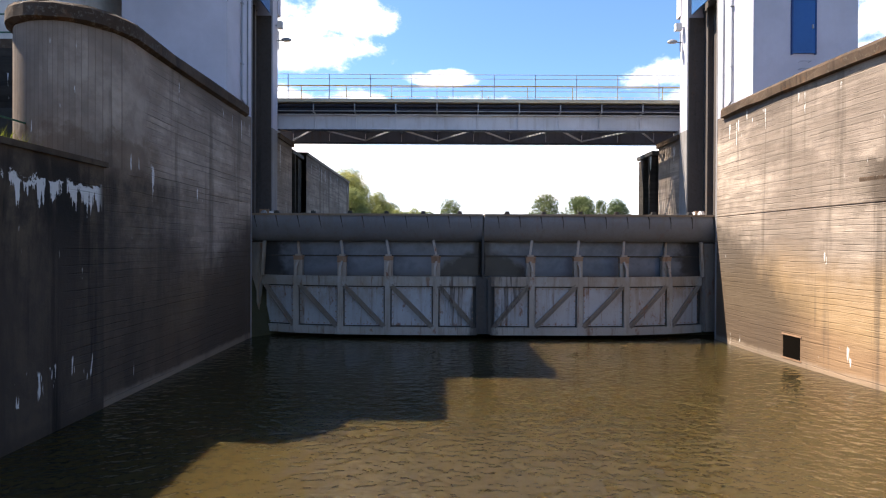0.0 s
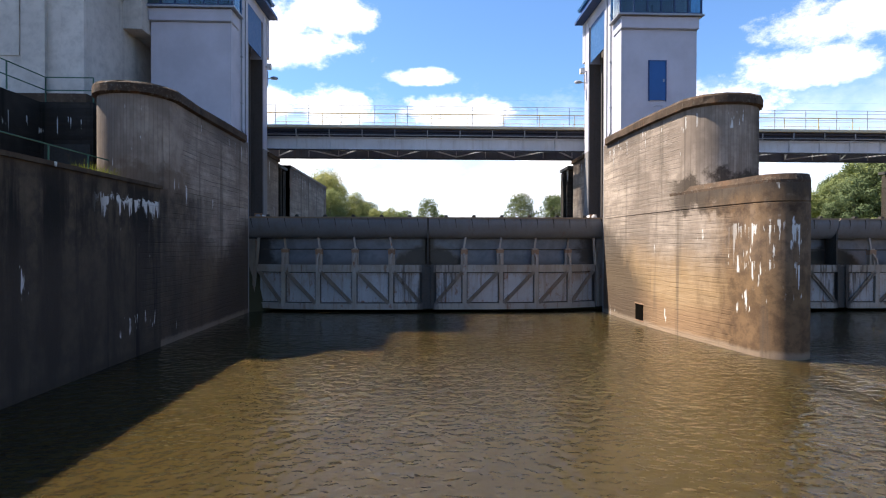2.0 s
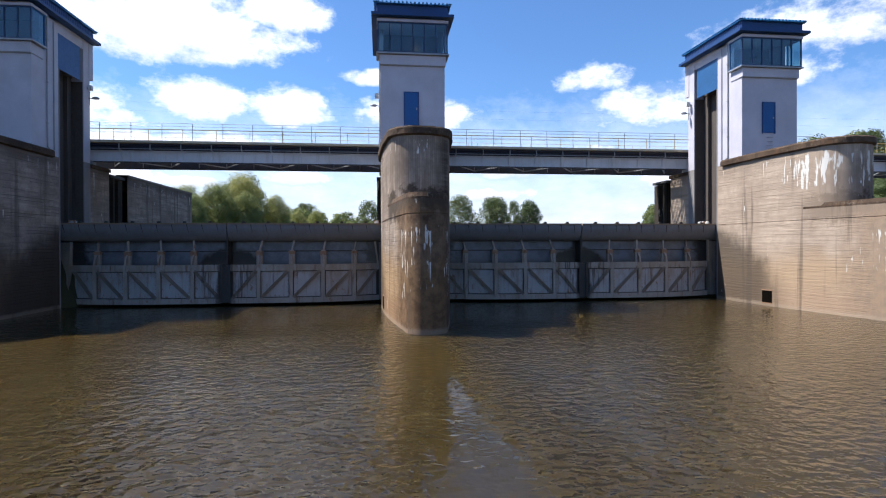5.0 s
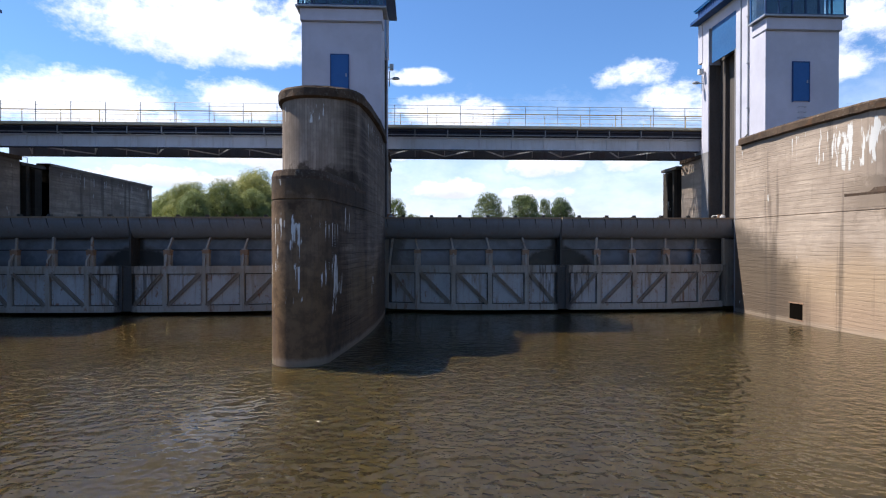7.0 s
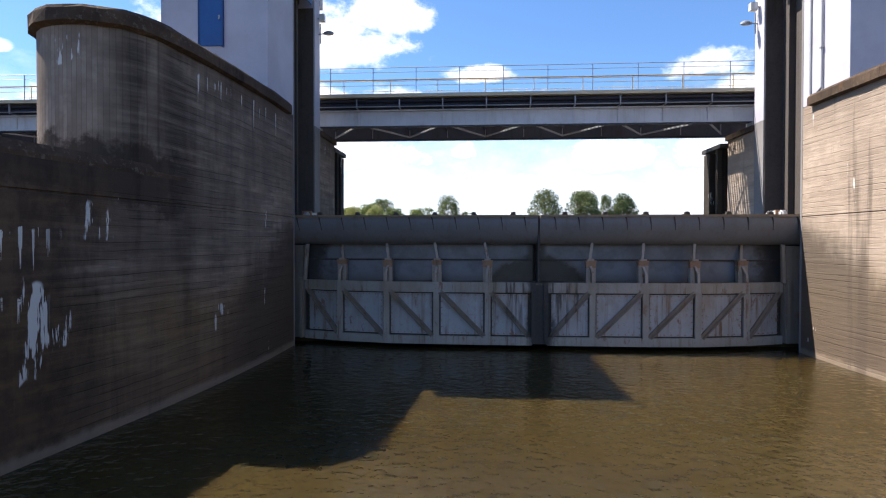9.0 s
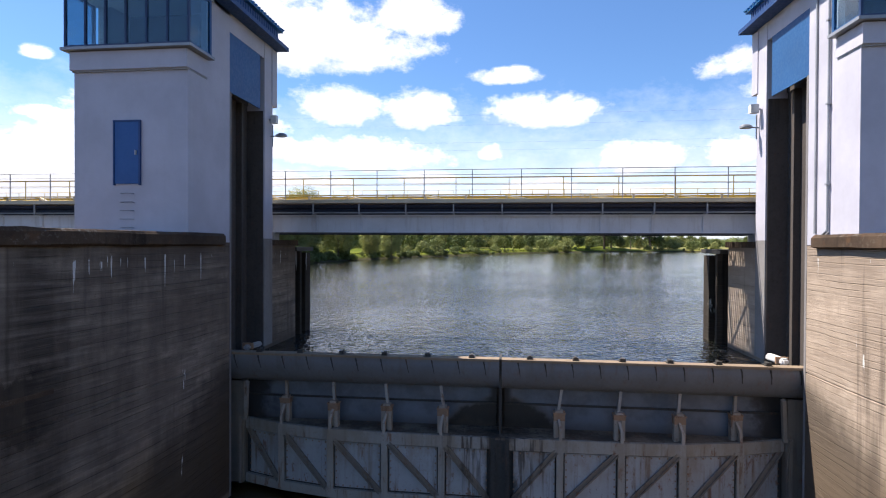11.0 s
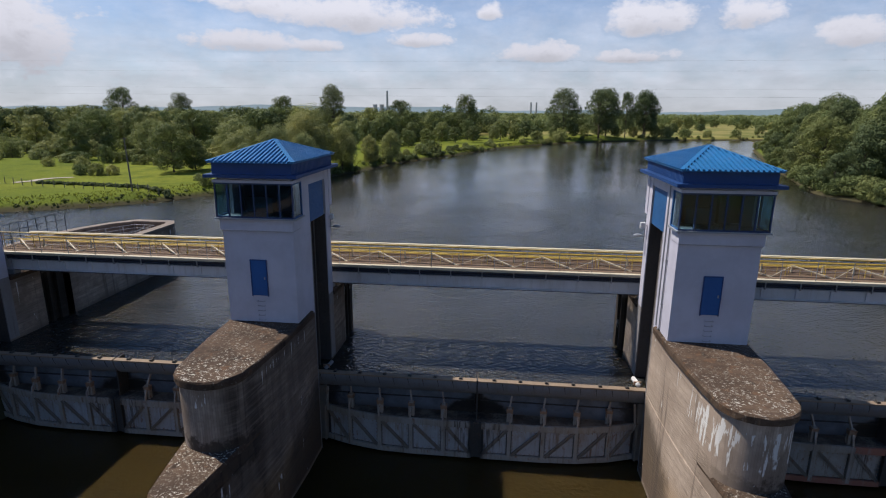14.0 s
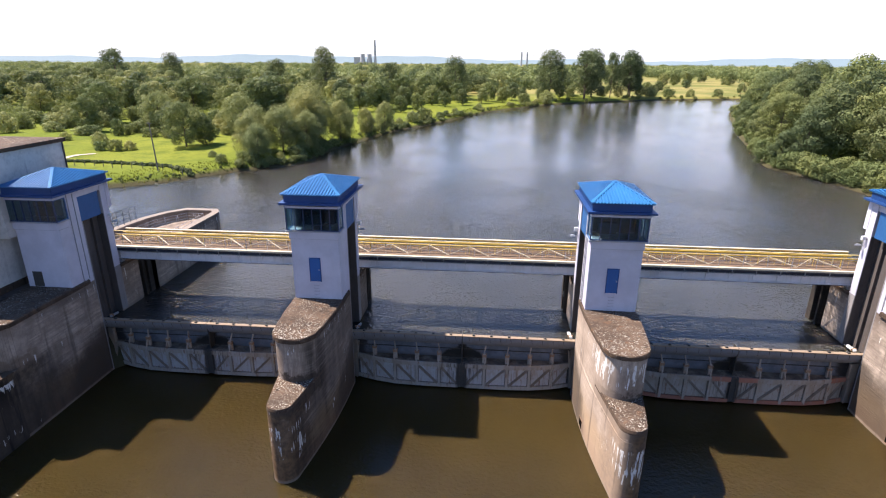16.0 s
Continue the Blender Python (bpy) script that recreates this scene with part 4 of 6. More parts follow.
def build_gate(x, primed=False):
    g = empty("weir_gate", x, 0, 0)
    H = 10.68
    # overflow flap in two leaves
    prof = [(24.13, 5.37), (24.11, 5.24), (24.14, 5.06), (24.22, 4.84), (24.34, 4.62), (24.49, 4.43), (24.66, 4.3), (24.78, 4.25), (24.98, 4.25), (24.6, 4.85), (24.47, 5.37)]
    for s in (-1, 1):
        a, b = (-H, -0.045) if s < 0 else (0.045, H)
        bm = bmesh.new()
        ends = [[bm.verts.new((xx, y, z)) for y, z in prof] for xx in (a, b)]
        for i in range(len(prof)):
            j = (i + 1) % len(prof)
            bm.faces.new((ends[0][i], ends[0][j], ends[1][j], ends[1][i]))
        bm.faces.new(ends[0][::-1])
        bm.faces.new(ends[1])
        bmesh.ops.recalc_face_normals(bm, faces=bm.faces)
        leaf = part("flap_leaf", bm, STEEL_FLAP, g, "grey-blue curved steel overflow flap", smooth=True)
        rib = bmesh.new()
        for k in range(3):
            p, q = prof[k], prof[k + 1]
            bar(rib, (0.03 * k, p[0] - 0.012, p[1]), (0.03 * k + 0.03, q[0] - 0.012, q[1]), 0.05 - 0.014 * k, 0.03 - 0.006 * k, up=(0, 1, 0))
        first = None
        for i in range(11):
            xx = a + (b - a) * (i + 0.6) / 11.2
            if first is None:
                first = part("gusset", rib, STEEL_DARK, leaf)
                first.location.x = xx
            else:
                share(first, leaf, xx - first.location.x)
        part("crest", boxes((a, b, 24.05, 24.46, 5.37, 5.46)), CREST, g, "bleached timber crest strip", bevel=0.015)
        first = None
        for i in range(6):
            xx = s * (1.05 + 1.62 * i)
            bm = boxes((-0.11, 0.11, 24.18, 24.48, 0.0, 0.05), (-0.03, 0.03, 24.18, 24.46, 0.05, 0.14), (-0.09, 0.09, 24.16, 24.3, 0.05, 0.13))
            o = part("flow_splitter", bm, STEEL_DARK, g)
            o.location = (xx, 0, 5.45)
        # lower girder, panels and bracing
        posts = [0.30, 2.1, 4.2, 6.28, 8.33, 10.0]
        for i in range(5):
            x0, x1 = s * posts[i], s * posts[i + 1]
            y0, y1 = front_y(x0), front_y(x1)
            du = 0.175 / abs(x1 - x0)
            # behind each panel a dark plate colours in the shadow gap round its edges
            for nm, g0, dep, za, zb, mt in (("panel", du, 0.07, 0.56, 2.23, STEEL_PALE if primed else STEEL), ("gap_backing", 0.0, 0.16, 0.3, 2.6, STEEL_DARK)):
                pan = bmesh.new()
                sl = [(x0 + (x1 - x0) * f, y0 + (y1 - y0) * f + dep) for f in (g0, 1 - g0)]
                v = [pan.verts.new((px, py + dy, pz)) for dy in (0, 0.05) for (px, py), pz in ((sl[0], za), (sl[1], za), (sl[1], zb), (sl[0], zb))]
                for f in ((0, 1, 2, 3), (7, 6, 5, 4), (0, 4, 5, 1), (1, 5, 6, 2), (2, 6, 7, 3), (3, 7, 4, 0)):
                    pan.faces.new([v[k] for k in f])
                bmesh.ops.recalc_face_normals(pan, faces=pan.faces)
                part(nm, pan, mt, g)
            red = primed and (i == 0 or (i == 4 and s > 0))
            for z, w, nm, mt in ((2.5, 0.42, "top_chord", RED_LEAD if red else STEEL_PALE), (0.33, 0.34, "bottom_chord", RED_LEAD if primed else STEEL_PALE)):
                part(nm, bar(bmesh.new(), (x0, y0 + 0.03, z), (x1, y1 + 0.03, z), 0.14, w), mt, g)
            # bolts along the edges of the skin panel
            bolts = bmesh.new()
            for f in [0.10 + 0.8 * k / 6 for k in range(7)]:
                bx, by = x0 + (x1 - x0) * f, y0 + (y1 - y0) * f + 0.07
                for bz in (0.62, 2.17):
                    box(bolts, bx - 0.022, bx + 0.022, by - 0.025, by + 0.01, bz - 0.022, bz + 0.022)
            for f in (0.105, 0.895):
                bx, by = x0 + (x1 - x0) * f, y0 + (y1 - y0) * f + 0.07
                for k in range(1, 6):
                    bz = 0.62 + 1.55 * k / 6
                    box(bolts, bx - 0.022, bx + 0.022, by - 0.025, by + 0.01, bz - 0.022, bz + 0.022)
            tagged(part("riveted_edge", bolts, RUST, g), kind="stuff")
            # diagonal: a channel of two flanges with a dark web and batten plates
            ax, bx = x1, x0
            ya, yb = front_y(ax), front_y(bx)
            ux = bx - ax
            P = Vector((ax + ux * 0.07, ya + (yb - ya) * 0.07 + 0.02, 2.32))
            Q = Vector((ax + ux * 0.93, ya + (yb - ya) * 0.93 + 0.02, 0.5))
            w = (Q - P).normalized()
            n = Vector((0, 1, 0)).cross(w).normalized() * 0.075
            out = Vector((0, -0.035, 0))
            dg = bar(bmesh.new(), P + n + out, Q + n + out, 0.05, 0.09, up=(0, 1, 0))
            bar(dg, P - n + out, Q - n + out, 0.05, 0.09, up=(0, 1, 0))
            for k in range(7):
                c = P.lerp(Q, 0.08 + 0.14 * k) + Vector((0, -0.03, 0))
                bar(dg, c - w * 0.04, c + w * 0.04, 0.12, 0.02, up=(0, 1, 0))
            part("diagonal_web", bar(bmesh.new(), P, Q, 0.1, 0.03, up=(0, 1, 0)), STEEL_BRACE, g)
            part("diagonal", dg, STEEL_BRACE, g)
        for i in range(1, 5):
            xx = s * posts[i]
            yy = front_y(xx)
            part("post", boxes((xx - 0.12, xx + 0.12, yy - 0.05, yy + 0.12, 0.25, 2.7)), STEEL_PALE, g, bevel=0.015)
            br = empty_part("hinge_bracket", g)
            br.location = (xx, yy, 2.68)
            fy = 0.42
            part("foot", boxes((-0.19, -0.05, fy - 0.12, fy + 0.14, 0.0, 0.86), (0.05, 0.19, fy - 0.12, fy + 0.14, 0.0, 0.86), (-0.05, 0.05, fy - 0.02, fy + 0.12, 0.0, 0.86)), BRACKET, br, bevel=0.01)
            part("cap", boxes((-0.22, 0.22, fy - 0.16, fy + 0.18, 0.86, 0.91), (-0.2, 0.2, fy - 0.135, fy + 0.15, 0.72 - 0.1 * (i % 2), 0.86)), RUST, br, "rusty bearing cap")
            part("bearing_plate", boxes((-0.13, 0.13, fy - 0.12, fy + 0.14, 0.91, 0.98)), BRACKET, br)
            part("strut", bar(bmesh.new(), (-s * 0.02, fy + 0.05, 0.93), (s * 0.12, 0.75, 1.62), 0.13, 0.1, up=(1, 0, 0)), BRACKET, br)
            kn = bar(bmesh.new(), (s * 0.02, 0.02, 0.0), (s * 0.04, 0.1, 0.36), 0.12, 0.1, up=(1, 0, 0))
            bar(kn, (s * 0.04, 0.1, 0.34), (-s * 0.03, fy - 0.12, 0.66), 0.12, 0.09, up=(1, 0, 0))
            part("knee", kn, BRACKET, br)
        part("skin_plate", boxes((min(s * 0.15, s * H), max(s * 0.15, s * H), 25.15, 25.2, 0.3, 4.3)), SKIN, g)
        part("stiffener", boxes((min(s * 0.15, s * H), max(s * 0.15, s * H), 25.08, 25.15, 3.55, 3.62)), STEEL_DARK, g)
        part("end_plate", boxes((s * (H - 0.05) - 0.06, s * (H - 0.05) + 0.06, 24.3, 25.3, 0.25, 4.25)), STEEL_DARK, g)
        part("end_girder", boxes((min(s * 10.02, s * 10.6), max(s * 10.02, s * 10.6), 24.72, 25.1, 0.22, 4.2), (s * 10.1 - 0.06, s * 10.1 + 0.06, 24.6, 24.72, 0.22, 2.8)), STEEL_BRACE, g)
        part("end_strut", bar(bmesh.new(), (s * 9.95, 24.75, 2.7), (s * 9.75, 24.45, 4.25), 0.16, 0.12, up=(1, 0, 0)), STEEL_PALE, g)
        f = empty_part("side_seal", g)
        sb = boxes((-0.13 if s > 0 else -0.12, 0.13 if s > 0 else 0.12, 0, 1.05, -0.02, 0.22 if s > 0 else 0.18))
        bmesh.ops.bevel(sb, geom=sb.edges[:], offset=0.06, segments=2, affect="EDGES")
        sb.transform(Matrix.Translation((s * 9.88, 24.55, 5.44)) @ Matrix.Rotation(radians(7 * s), 4, "Z"))
        part("seal_body", sb, WHITE if s > 0 else GALV, f, "white rounded side seal block" if s > 0 else "grey rounded side seal block")
        part("seal_strap", boxes((s * 9.86 - 0.23, s * 9.86 + 0.19, 24.75, 24.83, 5.43, 5.68)), RUST, f)
    plat = bmesh.new()
    xs = [-10.0, -8.33, -6.28, -4.2, 0, 4.2, 6.28, 8.33, 10.0]
    rings(plat, [[(xx, front_y(xx) + 0.06, z) for xx in xs] + [(10.0, 25.15, z), (-10.0, 25.15, z)] for z in (2.6, 2.68)])
    part("platform", plat, GATE_DECK, g, "rusty wet gate platform")
    bott = bmesh.new()
    rings(bott, [[(xx, front_y(xx) + 0.06, z) for xx in xs] + [(10.0, 25.15, z), (-10.0, 25.15, z)] for z in (0.2, 0.28)])
    part("bottom_plate", bott, STEEL_DARK, g)
    part("centre_seal", boxes((-0.045, 0.045, 24.3, 25.2, 0.3, 5.42), (-0.17, 0.17, 23.9, 24.1, 0.25, 2.6)), STEEL_DARK, g, "dark wet centre seal")
    for s in (-1, 1):
        part("centre_post", boxes((s * 0.25 - 0.08, s * 0.25 + 0.08, 23.8, 24.0, 0.25, 2.7)), STEEL_DARK, g)
    tagged(g, "grey-blue riveted steel weir gate with " + ("red-primed chords" if primed else "rusty braced panels") + " between two piers", "gate", "weir gates")
    return g


def build_bridge(x):
    b = empty("service_bridge", x, 0, 10.0)
    Z, L = -10.0, PITCH / 2 - 0.01
    for y in (28.7, 32.3):
        sec = [(-0.16, 10.10), (0.16, 10.10), (0.16, 10.16), (0.02, 10.16), (0.02, 10.84), (0.16, 10.84), (0.16, 10.90), (-0.16, 10.90), (-0.16, 10.84), (-0.02, 10.84), (-0.02, 10.16), (-0.16, 10.16)]
        gd = rings(bmesh.new(), [[(xx, y + u, w + Z) for u, w in sec] for xx in (-L, L)])
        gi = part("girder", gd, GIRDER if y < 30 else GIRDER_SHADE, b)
        st = part("stiffener", boxes((-0.02, 0.02, y - 0.1, y - 0.02, 10.16 + Z, 10.84 + Z)), GIRDER, gi)
        st.location.x = -10.6
        for i in range(1, 11):
            share(st, gi, 2.12 * i)
        part("bottom_flange", boxes((-L, L, y - 0.17, y + 0.17, 10.05 + Z, 10.1 + Z)), PIPE, gi, "dark blue bottom flange")
    # wind bracing under the deck
    for i in range(10):
        x0 = -10.6 + 2.12 * i
        y0, y1 = (28.8, 32.2) if i % 2 else (32.2, 28.8)
        part("wind_brace", bar(bmesh.new(), (x0, y0, 10.22 + Z), (x0 + 2.12, y1, 10.22 + Z), 0.07, 0.08), GIRDER, b)
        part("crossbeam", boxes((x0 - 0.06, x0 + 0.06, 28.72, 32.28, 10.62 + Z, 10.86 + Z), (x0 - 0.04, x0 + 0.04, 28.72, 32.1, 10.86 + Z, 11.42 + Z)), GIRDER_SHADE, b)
    for i in range(16):
        part("deck_plank", boxes((-L, L, 28.42 + 0.228 * i, (28.57 if i < 6 else 28.53) + 0.228 * i, 11.42 + Z, 11.455 + 0.006 * (i % 3) + Z)), DECK, b)
    for z in (11.32, 11.53, 11.74, 11.95):
        part("side_rail", boxes((-L, L, 32.24, 32.34, z + Z, z + 0.1 + Z)), YELLOW, b, "yellow painted side rail")
    sp = part("side_post", boxes((-0.04, 0.04, 32.34, 32.42, 10.9 + Z, 12.1 + Z)), CREAM, b)
    sp.location.x = -L + 0.7
    for i in range(1, 12):
        share(sp, b, 1.95 * i)
    part("far_cap", boxes((-L, L, 32.14, 32.44, 12.1 + Z, 12.14 + Z)), CREAM, b)
    part("edge_beam", boxes((-L, L, 28.05, 28.4, 11.40 + Z, 11.57 + Z)), CREAM, b, "cream edge beam", bevel=0.01)
    for y, z in ((31.2, 11.72), (31.75, 11.85)):
        part("yellow_pipe", tube(bmesh.new(), (-L, y, z + Z), (L, y, z + Z), 0.05), YELLOW, b)
    part("toe_plate", boxes((-L, L, 28.62, 28.68, 10.9 + Z, 11.38 + Z)), PIPE, b)
    for y, z, r in ((28.3, 11.27, 0.085), (28.36, 11.08, 0.06), (28.5, 11.2, 0.1), (28.24, 10.98, 0.03)):
        part("cable_pipe", tube(bmesh.new(), (-L, y, z + Z), (L, y, z + Z), r), PIPE if r > 0.05 else GALV, b)
    bk = part("pipe_bracket", boxes((-0.03, 0.03, 28.16, 28.22, 10.9 + Z, 11.4 + Z), (-0.03, 0.03, 28.16, 28.7, 10.9 + Z, 10.95 + Z)), GALV, b)
    bk.location.x = -10.6
    for i in range(1, 11):
        share(bk, b, 2.12 * i)
    # railings: outer grey-cream, inner yellow and denser
    for y, zs, mt, r in ((28.2, (12.86, 12.64, 12.2), GALV, 0.013), (29.6, (12.66, 12.4, 12.1), YELLOW, 0.011)):
        rl = empty_part("railing", b)
        for z in zs:
            part("rail", tube(bmesh.new(), (-L, y, z + Z), (L, y, z + Z), r * (1.25 if z == zs[0] else 1), n=6), mt, rl)
        zb = 11.46
        step = 2.12 if y < 29 else 2.44
        q = 0.016
        p = part("post", boxes((-q, q, y - q, y + q, zb + Z, zs[0] + Z)), mt, rl)
        p.location.x = -L + 0.3
        for i in range(1, int((2 * L - 0.3) / step) + 1):
            share(p, rl, step * i)
    part("cap_rail", boxes((-L, L, 29.56, 29.66, 12.68 + Z, 12.7 + Z)), CAP_YELLOW, b, "pale yellow cap rail", bevel=0.01)
    pk = part("picket", boxes((-0.01, 0.01, 29.595, 29.605, 11.46 + Z, 12.1 + Z)), YELLOW, b)
    pk.location.x = -L + 0.6
    for i in range(1, 33):
        share(pk, b, 0.72 * i)
    # short pale posts with bold and thin diagonals along the walkway
    zt, zb = 11.92 + Z, 11.47 + Z
    pp = part("truss_post", boxes((-0.045, 0.045, 30.56, 30.65, zb, zt + 0.03)), CREAM, b)
    pp.location.x = -L + 0.7
    for i in range(1, 12):
        share(pp, b, 1.95 * i)
    for i in range(11):
        x0 = -L + 0.7 + 1.95 * i
        if i % 2:
            part("thin_diagonal", bar(bmesh.new(), (x0, 29.2, zb), (x0 + 1.95, 30.6, zt), 0.035, 0.035), CREAM, b)
        else:
            part("bold_diagonal", bar(bmesh.new(), (x0, 30.6, zt), (x0 + 1.95, 29.2, zb), 0.1, 0.07), CREAM, b)
    part("truss_rail", boxes((-L, L, 30.57, 30.64, zt + 0.03, zt + 0.07)), YELLOW, b)
    tagged(b, "light grey girder service bridge with yellow railings spanning between piers", "bridge", "service bridge spans")
    return b


def rail_run(name, pts, height, mat, label, step=1.8, n=2):
    """A pipe railing along a line of points."""
    r = empty(name, *pts[0])
    o = Vector(pts[0])
    for a, b in zip(pts, pts[1:]):
        a, b = Vector(a) - o, Vector(b) - o
        for k in range(n):
            z = Vector((0, 0, height * (k + 1) / n))
            part("rail", tube(bmesh.new(), a + z, b + z, 0.025, n=6), mat, r)
        m = max(1, round((b - a).length / step))
        for i in range(m + 1):
            c = a + (b - a) * i / m
            part("post", tube(bmesh.new(), c, c + Vector((0, 0, height)), 0.03, n=6), mat, r)
    tagged(r, label, "railing", name)
    return r


for i, x in enumerate(PIERS):
    build_pier(x, lower=i > 0)
for i, x in enumerate(PIERS):
    build_tower(x, door=i > 0)
    for s in (-1, 1):
        if not (i == 0 and s < 0):
            build_lamps(x, s)
for i, x in enumerate(BAYS):
    build_gate(x, primed=i == 2)
    build_bridge(x)

# ---- left bank: powerhouse, terraces, intake ----


def build_powerhouse():
    p = empty("powerhouse", -24, 23, 9.9)
    ox, oy, oz = 24, -23, -9.9

    def B(*d):
        return boxes(*[(a + ox, b + ox, c + oy, e + oy, f + oz, g + oz) for a, b, c, e, f, g in d])

    part("wall", B((-36, -13.4, 17.5, 29.7, 9.9, 21.6)), CONCRETE_PLAIN, p, bevel=0.03)
    for x in (-13.91, -15.6, -19.2, -22.8, -26.4):
        part("pilaster", B((x - 0.5, x + 0.5, 17.3, 17.5, 9.9, 21.2)), CONCRETE_PLAIN, p, bevel=0.02)
    for x in (-17.4, -21.0, -24.6):
        part("recessed_panel", B((x - 1.1, x + 1.1, 17.44, 17.52, 12.2, 20.5)), CONCRETE_PLAIN, p, bevel=0.02)
    part("string_course", B((-36, -13.32, 17.42, 29.7, 15.9, 16.05)), CONCRETE_PLAIN, p)
    part("plinth", B((-36, -13.3, 17.25, 29.7, 9.9, 10.5)), CONCRETE_TOP, p)
    part("roof", B((-36.4, -13.2, 17.2, 30.0, 21.6, 21.95)), CONCRETE_TOP, p, "flat roof slab with dark edge", bevel=0.03)
    part("link_block", B((-13.45, -12.48, 20.4, 23.6, 14.6, 18.4)), CONCRETE_PLAIN, p)
    part("downpipe", tube(bmesh.new(), (-13.3 + ox, 29.6 + oy, 0), (-13.3 + ox, 29.6 + oy, 11.7), 0.07), STEEL_DARK, p)
    tagged(p, "tall plain grey concrete powerhouse with pilasters and flat roof", "building")


build_powerhouse()


def build_intake():
    p = empty("intake_wall", -12, 42, 5)
    outer = [(-8.22, 33.1), (-8.22, 48.2), (-9.0, 49.7), (-13.4, 49.8), (-15.4, 47.6), (-16.8, 44.4), (-17.4, 40.0), (-17.4, 33.1)]
    inner = [(-9.1, 33.1), (-9.1, 48.0), (-9.5, 48.8), (-13.0, 48.9), (-14.7, 47.1), (-15.9, 44.2), (-16.5, 40.0), (-16.5, 33.1)]
    bm = bmesh.new()
    vo = [[bm.verts.new((x + 12, y - 42, z)) for x, y in pts] for pts, z in ((outer, -6), (outer, 4.5), (inner, 4.5), (inner, 3.4))]
    for a, b in zip(vo, vo[1:]):
        for i in range(len(a) - 1):
            bm.faces.new((a[i], a[i + 1], b[i + 1], b[i]))
    bm.faces.new(vo[3])
    bmesh.ops.recalc_face_normals(bm, faces=bm.faces)
    part("wall", bm, CONCRETE, p)
    bm = bmesh.new()
    v0 = [[bm.verts.new((x + 12, y - 42, z)) for x, y in pts] for pts, z in (([(a * 1.0 + (0.06 if a > -9 else -0.06), b + 0.06) for a, b in outer], 4.5), ([(a * 1.0 + (0.06 if a > -9 else -0.06), b + 0.06) for a, b in outer], 4.68), (inner, 4.68), (inner, 4.5))]
    for a, b in zip(v0, v0[1:]):
        for i in range(len(a) - 1):
            bm.faces.new((a[i], a[i + 1], b[i + 1], b[i]))
    bmesh.ops.recalc_face_normals(bm, faces=bm.faces)
    part("coping", bm, PALE_COPING, p)
    tagged(p, "boat-shaped concrete intake wall with pale coping, upstream of the powerhouse", "wall")
    rail_run("intake_railing", [(-10.2, 40, 8.4), (-10.2, 47.8, 8.4), (-12.6, 47.9, 8.4), (-14.9, 44.0, 8.4), (-15.4, 39, 8.4)], 1.1, GALV, "grey steel railing round the intake platform", 1.5, 3)
    rail_run("bridgehead_railing", [(-13.2, 34.2, 9.68), (-16.95, 34.2, 9.68), (-16.95, 40.0, 9.68), (-16.5, 43.0, 9.68)], 1.9, PIPE, "tall dark steel security railing beside the bridge end", 0.9, 3)


build_intake()
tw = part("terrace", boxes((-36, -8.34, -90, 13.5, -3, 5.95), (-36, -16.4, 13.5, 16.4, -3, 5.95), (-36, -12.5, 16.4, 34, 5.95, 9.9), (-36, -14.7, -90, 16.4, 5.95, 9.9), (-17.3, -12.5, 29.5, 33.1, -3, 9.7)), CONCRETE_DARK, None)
tagged(tw, "dark stained concrete terrace walls beside the tail water", "terrace", kind="structure")
# flat dark plate on the wall stands for the shade inside an opening
part("opening_dark_plate", boxes((-14.5, -12.6, 16.33, 16.42, 5.96, 8.1)), STEEL_DARK, tw)
part("terrace_coping", boxes((-9.0, -8.28, -90, 13.6, 5.95, 6.08)), CONCRETE_DARK, tw, bevel=0.02)
rail_run("terrace_railing", [(-10.2, 14.2, 5.95), (-10.2, 0, 5.95), (-10.2, -12, 5.95)], 1.05, GREEN, "green steel pipe railing on the lower terrace", 2.0, 2)
rail_run("upper_railing", [(-12.6, 16.6, 9.9), (-14.6, 16.6, 9.9), (-14.9, 6, 9.9), (-14.9, -8, 9.9)], 1.1, GREEN, "green steel pipe railing on the upper terrace", 2.0, 2)

# ---- water and ground ----
up = part("head_water", boxes((-700, 900, 25.21, 1200, HEAD - 0.4, HEAD), *[(x - 10.17, x + 10.17, 24.5, 25.21, HEAD - 0.4, HEAD) for x in BAYS]), HEAD_WATER)
tagged(up, "dark rippled river water above the weir", "water", kind="structure")
dn = part("tail_water", boxes((-8.5, 70, -400, 25.21, -2.9, 0.0)), TAIL_WATER)
tagged(dn, "murky brown rippled water below the weir", "water", kind="structure")
part("weir_sill", boxes((-9, 66, 25.22, 25.4, -3, 4.6)), CONCRETE_DARK)
tagged(bpy.data.objects["weir_sill"], "dark concrete weir sill behind the gates", "sill", kind="structure")

SHORE = [(-18, 24), (-18, 34), (-30, 40), (-75, 58), (-66, 68), (-47.6, 78.5), (-38, 86.5), (-29.6, 99), (-17.3, 110), (-16.7, 133), (-6.5, 179), (3.7, 199), (25, 258), (57, 310), (72, 326),
         (133, 368), (170, 380), (215, 392), (232, 385), (200, 345), (148, 277), (117, 191), (95.4, 120), (98.8, 108), (101, 98), (102, 86), (98, 60), (82, 40), (68, 33), (68, 24)]


